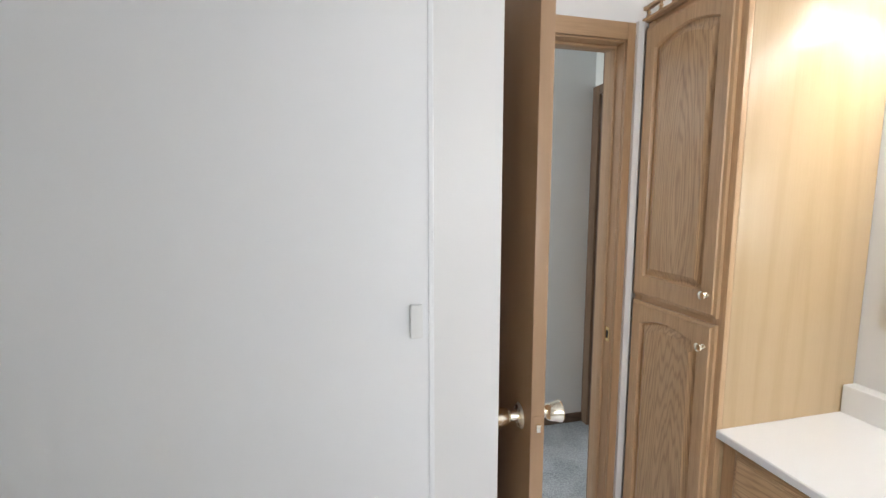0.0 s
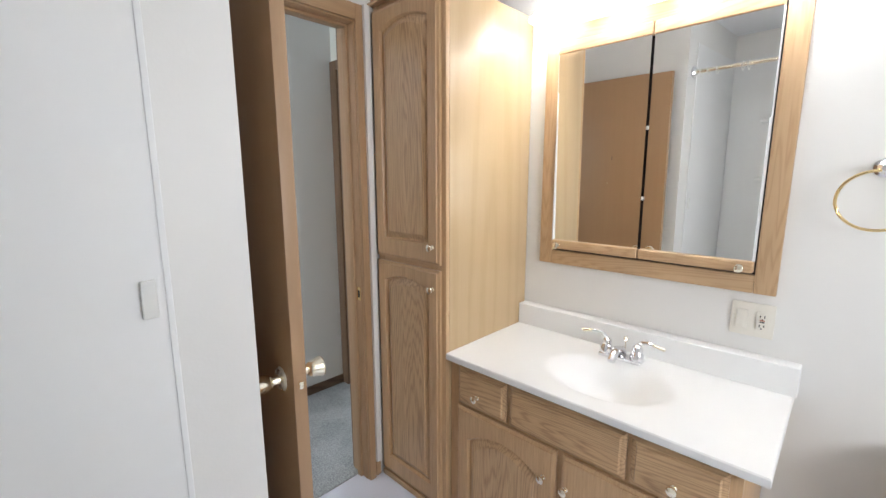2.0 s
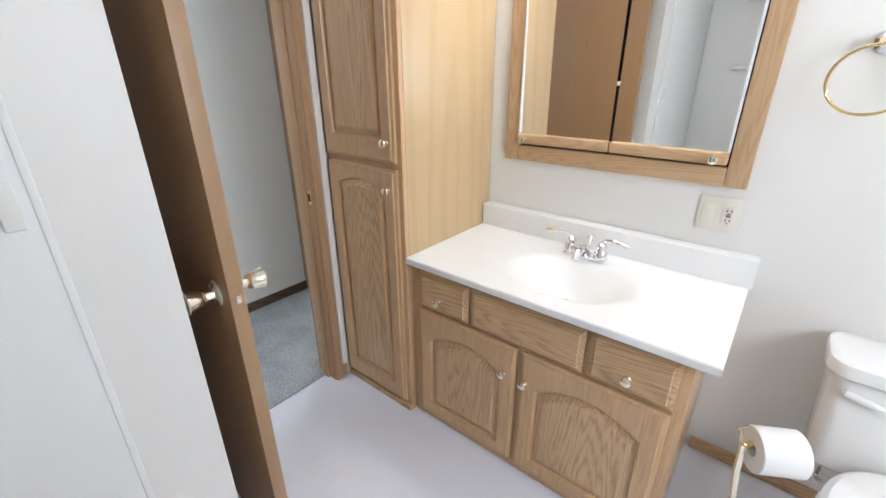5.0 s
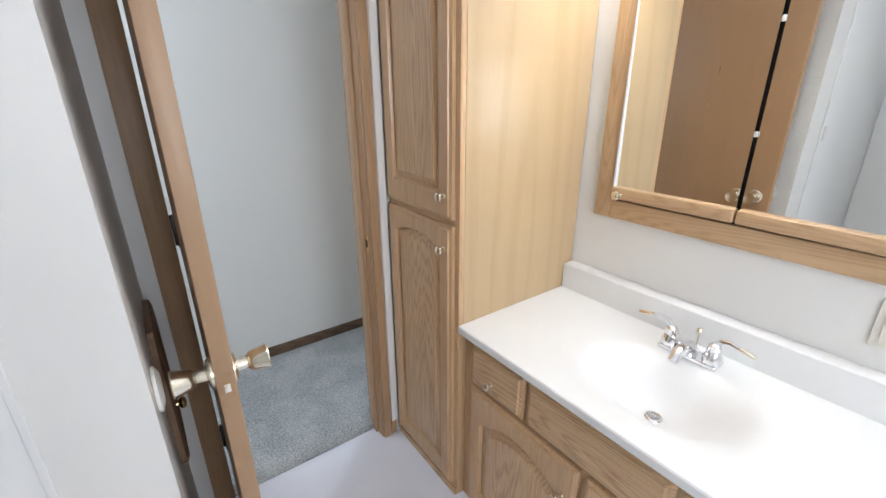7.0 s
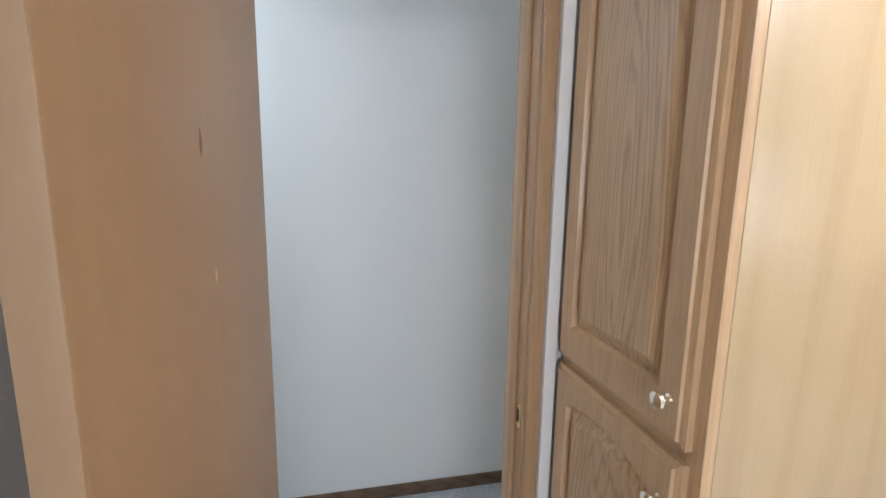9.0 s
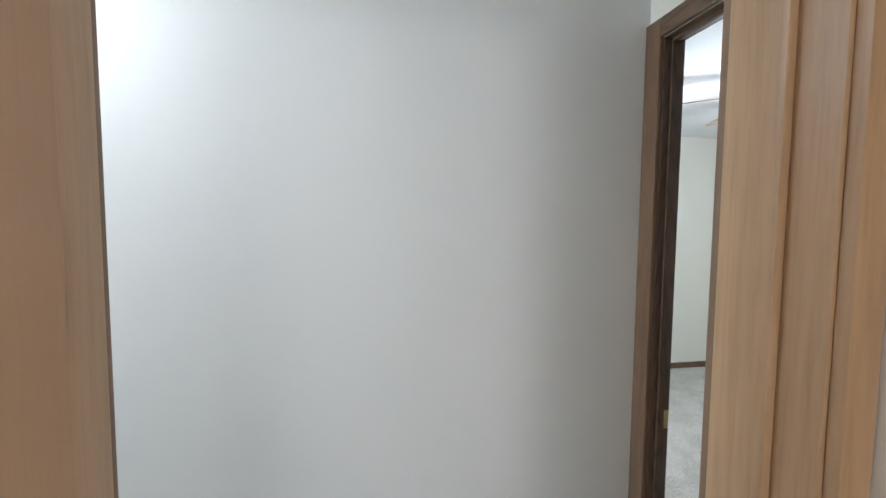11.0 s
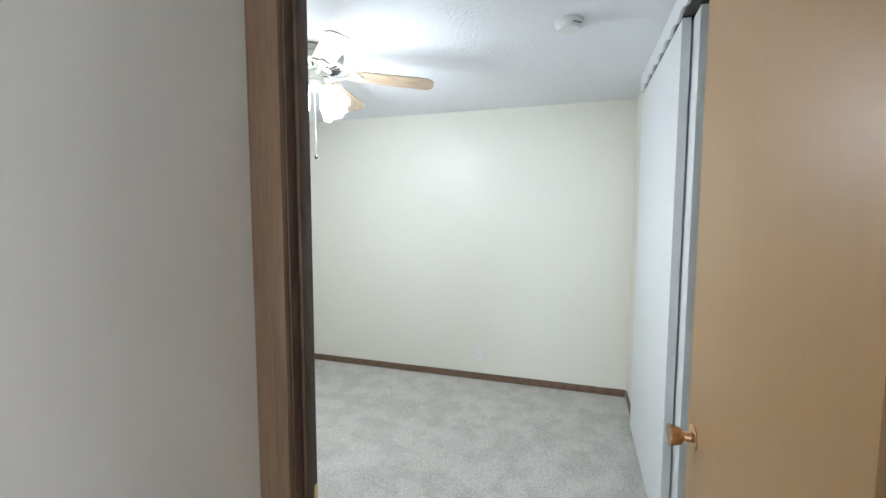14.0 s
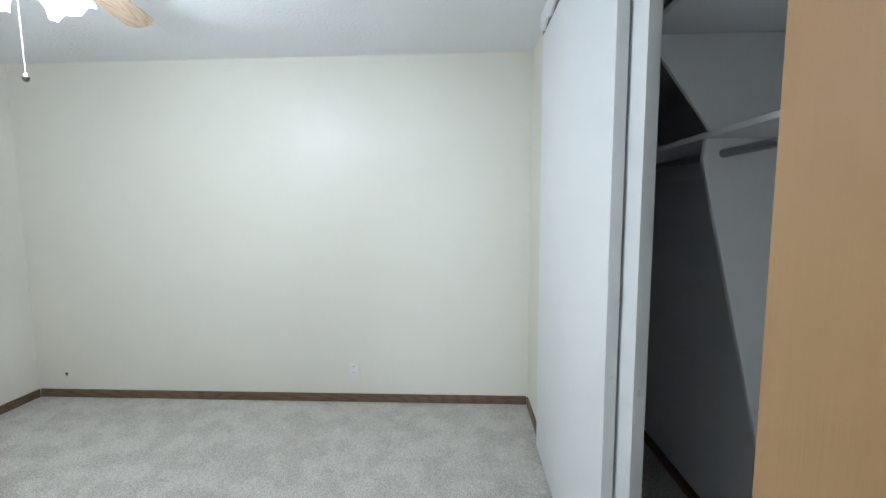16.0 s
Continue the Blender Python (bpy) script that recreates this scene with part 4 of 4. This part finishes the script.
# ceiling fan
FX, FY = 1.305, 2.245
fan = thing("ceiling_fan", (FX, FY, 2.0), "white ceiling fan with oak blades and lit tulip shades", "ceiling fan")
mot = part("motor_housing", moved(lathe([(0.146, 2.419), (0.150, 2.407), (0.166, 2.398), (0.166, 2.376), (0.161, 2.372), (0.161, 2.352), (0.165, 2.348), (0.163, 2.337), (0.156, 2.331), (0.090, 2.314), (0.045, 2.310)], 44), pose(FX, FY, 0)), M_FANWHITE, fan)
for k in range(24):
    part("vent_slot", moved(box(0.098, 0.148, -0.005, 0.005, -0.003, 0.003), pose(FX, FY, 2.292, 0, 0, 15 * k) @ pose(0, 0, 0, 0, -12.4, 0)), M_BLACK, mot)
part("light_hub", moved(lathe([(0.045, 2.316), (0.052, 2.306), (0.052, 2.258), (0.060, 2.250), (0.060, 2.222), (0.04, 2.208), (0.012, 2.202)], 28), pose(FX, FY, 0)), M_FANWHITE, fan)
for k in range(5):
    a = -64.5 + 72 * k
    m5 = pose(FX, FY, 2.303, 0, 0, a) @ pose(0, 0, 0, 0, 3.8, 0)
    ir = part("blade_iron", moved(tube([(0.05, 0, 0.004), (0.09, 0, -0.014), (0.13, 0.0, -0.020), (0.17, 0.0, -0.010), (0.21, 0.0, -0.002)], [0.008, 0.007, 0.007, 0.009, 0.011], 8), m5), M_FANWHITE, fan)
    for px, py, pr in ((0.212, 0.0, 0.026), (0.240, 0.030, 0.019), (0.240, -0.030, 0.019), (0.262, 0.0, 0.018)):
        part("iron_lobe", moved(lathe([(pr * 0.7, -0.007), (pr, -0.004), (pr, 0.002), (pr * 0.8, 0.003)], 16), m5 @ pose(0, 0, 0, -12, 0, 0) @ pose(px, py, 0)), M_FANWHITE, ir)
    bm = bmesh.new()
    shp = [(0.185, -0.052), (0.640, -0.062), (0.674, -0.034), (0.679, 0.0), (0.674, 0.034), (0.640, 0.062), (0.185, 0.052)]
    lo_v, hi_v = [[bm.verts.new((x, y, z)) for x, y in shp] for z in (0.003, 0.009)]
    bm.faces.new(lo_v[::-1])
    bm.faces.new(hi_v)
    for i in range(7):
        bm.faces.new((lo_v[i], lo_v[(i + 1) % 7], hi_v[(i + 1) % 7], hi_v[i]))
    bl = part("blade", bm, M_BLADE, fan, "oak-grained blade with clipped corners")
    bl.matrix_local = Matrix.Translation(-base_of(fan)) @ m5 @ pose(0, 0, 0, -12, 0, 0) @ Matrix.Translation(Vector((0.432, 0, 0.006)))
TULIP = [(0.022, 0.0), (0.038, 0.012), (0.056, 0.04), (0.066, 0.072), (0.066, 0.10), (0.075, 0.130)]
for k in range(4):
    a = -11 + 90 * k
    m6 = pose(FX, FY, 2.235, 0, 0, a) @ pose(0.055, 0, 0, 0, 140, 0)
    sk = part("socket", moved(lathe([(0.012, 0.0), (0.016, 0.02), (0.026, 0.035), (0.026, 0.05)], 18), m6), M_FANWHITE, fan)
    bm = lathe(TULIP, 24, False)
    for v in bm.verts:
        if v.co.z > 0.12:
            v.co.z += 0.008 * math.cos(6 * math.atan2(v.co.y, v.co.x))
    part("shade", moved(bm, m6 @ pose(0, 0, 0.042)), M_GLASSFAN, sk, "frosted tulip glass shade, lit")
    bulb("fan_bulb", m6 @ Vector((0, 0, 0.186)), 10.4, (0.86, 0.95, 1.06), 0.05)
ch = part("pull_chain", tube([(FX, FY, 2.203), (FX + 0.002, FY, 1.852)], 0.0017, 6), M_FANWHITE, fan, "pale bead pull chain")
part("pull_knob", moved(lathe([(0.002, 0.024), (0.008, 0.018), (0.011, 0.008), (0.008, -0.002), (0.001, -0.006)], 14), pose(FX + 0.002, FY, 1.827)), M_DARKMETAL, ch, "small dark metal pull knob")

smk = thing("smoke_detector", (1.346, 0.870, H - 0.04), "round white smoke detector on the ceiling", "smoke detector")
part("base", moved(lathe([(0.068, 0.039), (0.068, 0.026), (0.060, 0.022)], 30), pose(1.346, 0.870, H - 0.04)), M_PLASTIC, smk)
part("cover", moved(lathe([(0.062, 0.022), (0.060, 0.010), (0.050, 0.0), (0.001, -0.002)], 30), pose(1.346, 0.870, H - 0.04)), M_PLASTIC, smk)
part("vent", moved(box(-0.022, 0.022, -0.0625, -0.057, 0.011, 0.015), pose(1.346, 0.870, H - 0.04, 0, 0, -50)), M_BLACK, smk)
ot = thing("wall_outlet", (2.87, 1.627, 0.19), "white duplex outlet on the cream wall", "outlet")
part("plate", box(2.870, 2.876, 1.591, 1.663, 0.191, 0.305, 0.003), M_CHINA, ot)
for zc in (0.227, 0.269):
    fc = part("socket_face", box(2.8675, 2.870, 1.611, 1.643, zc - 0.014, zc + 0.014, 0.002), M_PLASTIC, ot)
    for dy in (-0.006, 0.006):
        part("slot", box(2.8665, 2.8676, 1.627 + dy - 0.001, 1.627 + dy + 0.001, zc - 0.004, zc + 0.005), M_BLACK, fc)
cab = thing("cable_stub", (2.87, 3.80, 0.18), "short dark cable end poking out of the wall", "cable")
part("cable", tube([(2.876, 3.80, 0.19), (2.857, 3.798, 0.195), (2.842, 3.77, 0.187)], 0.004, 8), M_BLACK, cab)
# frame of the added hall window, out of view
wn = thing("added_window_1", (-6.45, 0.96, 0.95), "unseen white window frame added round the hall fill lamp", "window")
tagged(wn, kind="structure")
for b6 in ((-6.48, -6.43, 0.55, 0.60, 0.95, 2.15), (-6.48, -6.43, 1.318, 1.368, 0.95, 2.15), (-6.48, -6.43, 0.60, 1.318, 0.95, 1.0), (-6.48, -6.43, 0.60, 1.318, 2.10, 2.15)):
    part("window_frame", box(*b6, 0.003), M_WHITEPAINT, wn)
# frame of the added bathroom window, never in view
wb = thing("added_window_2", (-1.25, -2.55, 1.20), "unseen white window frame added round the bathroom fill lamp", "window")
tagged(wb, kind="structure")
for b6 in ((-1.75, -1.72, -2.59, -2.53, 1.20, 2.0), (-0.78, -0.75, -2.59, -2.53, 1.20, 2.0), (-1.72, -0.78, -2.59, -2.53, 1.20, 1.23), (-1.72, -0.78, -2.59, -2.53, 1.97, 2.0)):
    part("window_frame", box(*b6, 0.003), M_WHITEPAINT, wb)
sv = thing("supply_valve", (-0.03, -1.29, 0.16), "chrome water supply valve with a braided hose", "valve")
part("stub", tube([(-0.001, -1.36, 0.155), (-0.05, -1.36, 0.155)], 0.009, 12), M_CHROME, sv)
part("handle", moved(lathe([(0.006, 0.0), (0.017, 0.004), (0.020, 0.010), (0.017, 0.016), (0.004, 0.018)], 12), pose(-0.055, -1.36, 0.155, 0, -90, 0)), M_CHROME, sv)
part("hose", tube([(-0.045, -1.36, 0.163), (-0.047, -1.362, 0.21), (-0.06, -1.365, 0.27), (-0.08, -1.37, 0.325)], 0.005, 8), M_GREY, sv, "grey braided hose")
# unseen dome lamp, added to lift the hall wall's brightness
hl = thing("hall_fill_light", (-1.95, 0.96, 2.33), "unseen dome lamp added to brighten the hall wall", "ceiling lamp")
part("base", moved(lathe([(0.15, 2.419), (0.155, 2.40), (0.148, 2.385)], 30), pose(-1.95, 0.96, 0)), M_WHITEPAINT, hl)
part("dome", moved(lathe([(0.145, 2.386), (0.135, 2.36), (0.10, 2.335), (0.05, 2.323), (0.002, 2.320)], 30), pose(-1.95, 0.96, 0)), M_HALLGLOW, hl, "glowing dome of the added lamp")
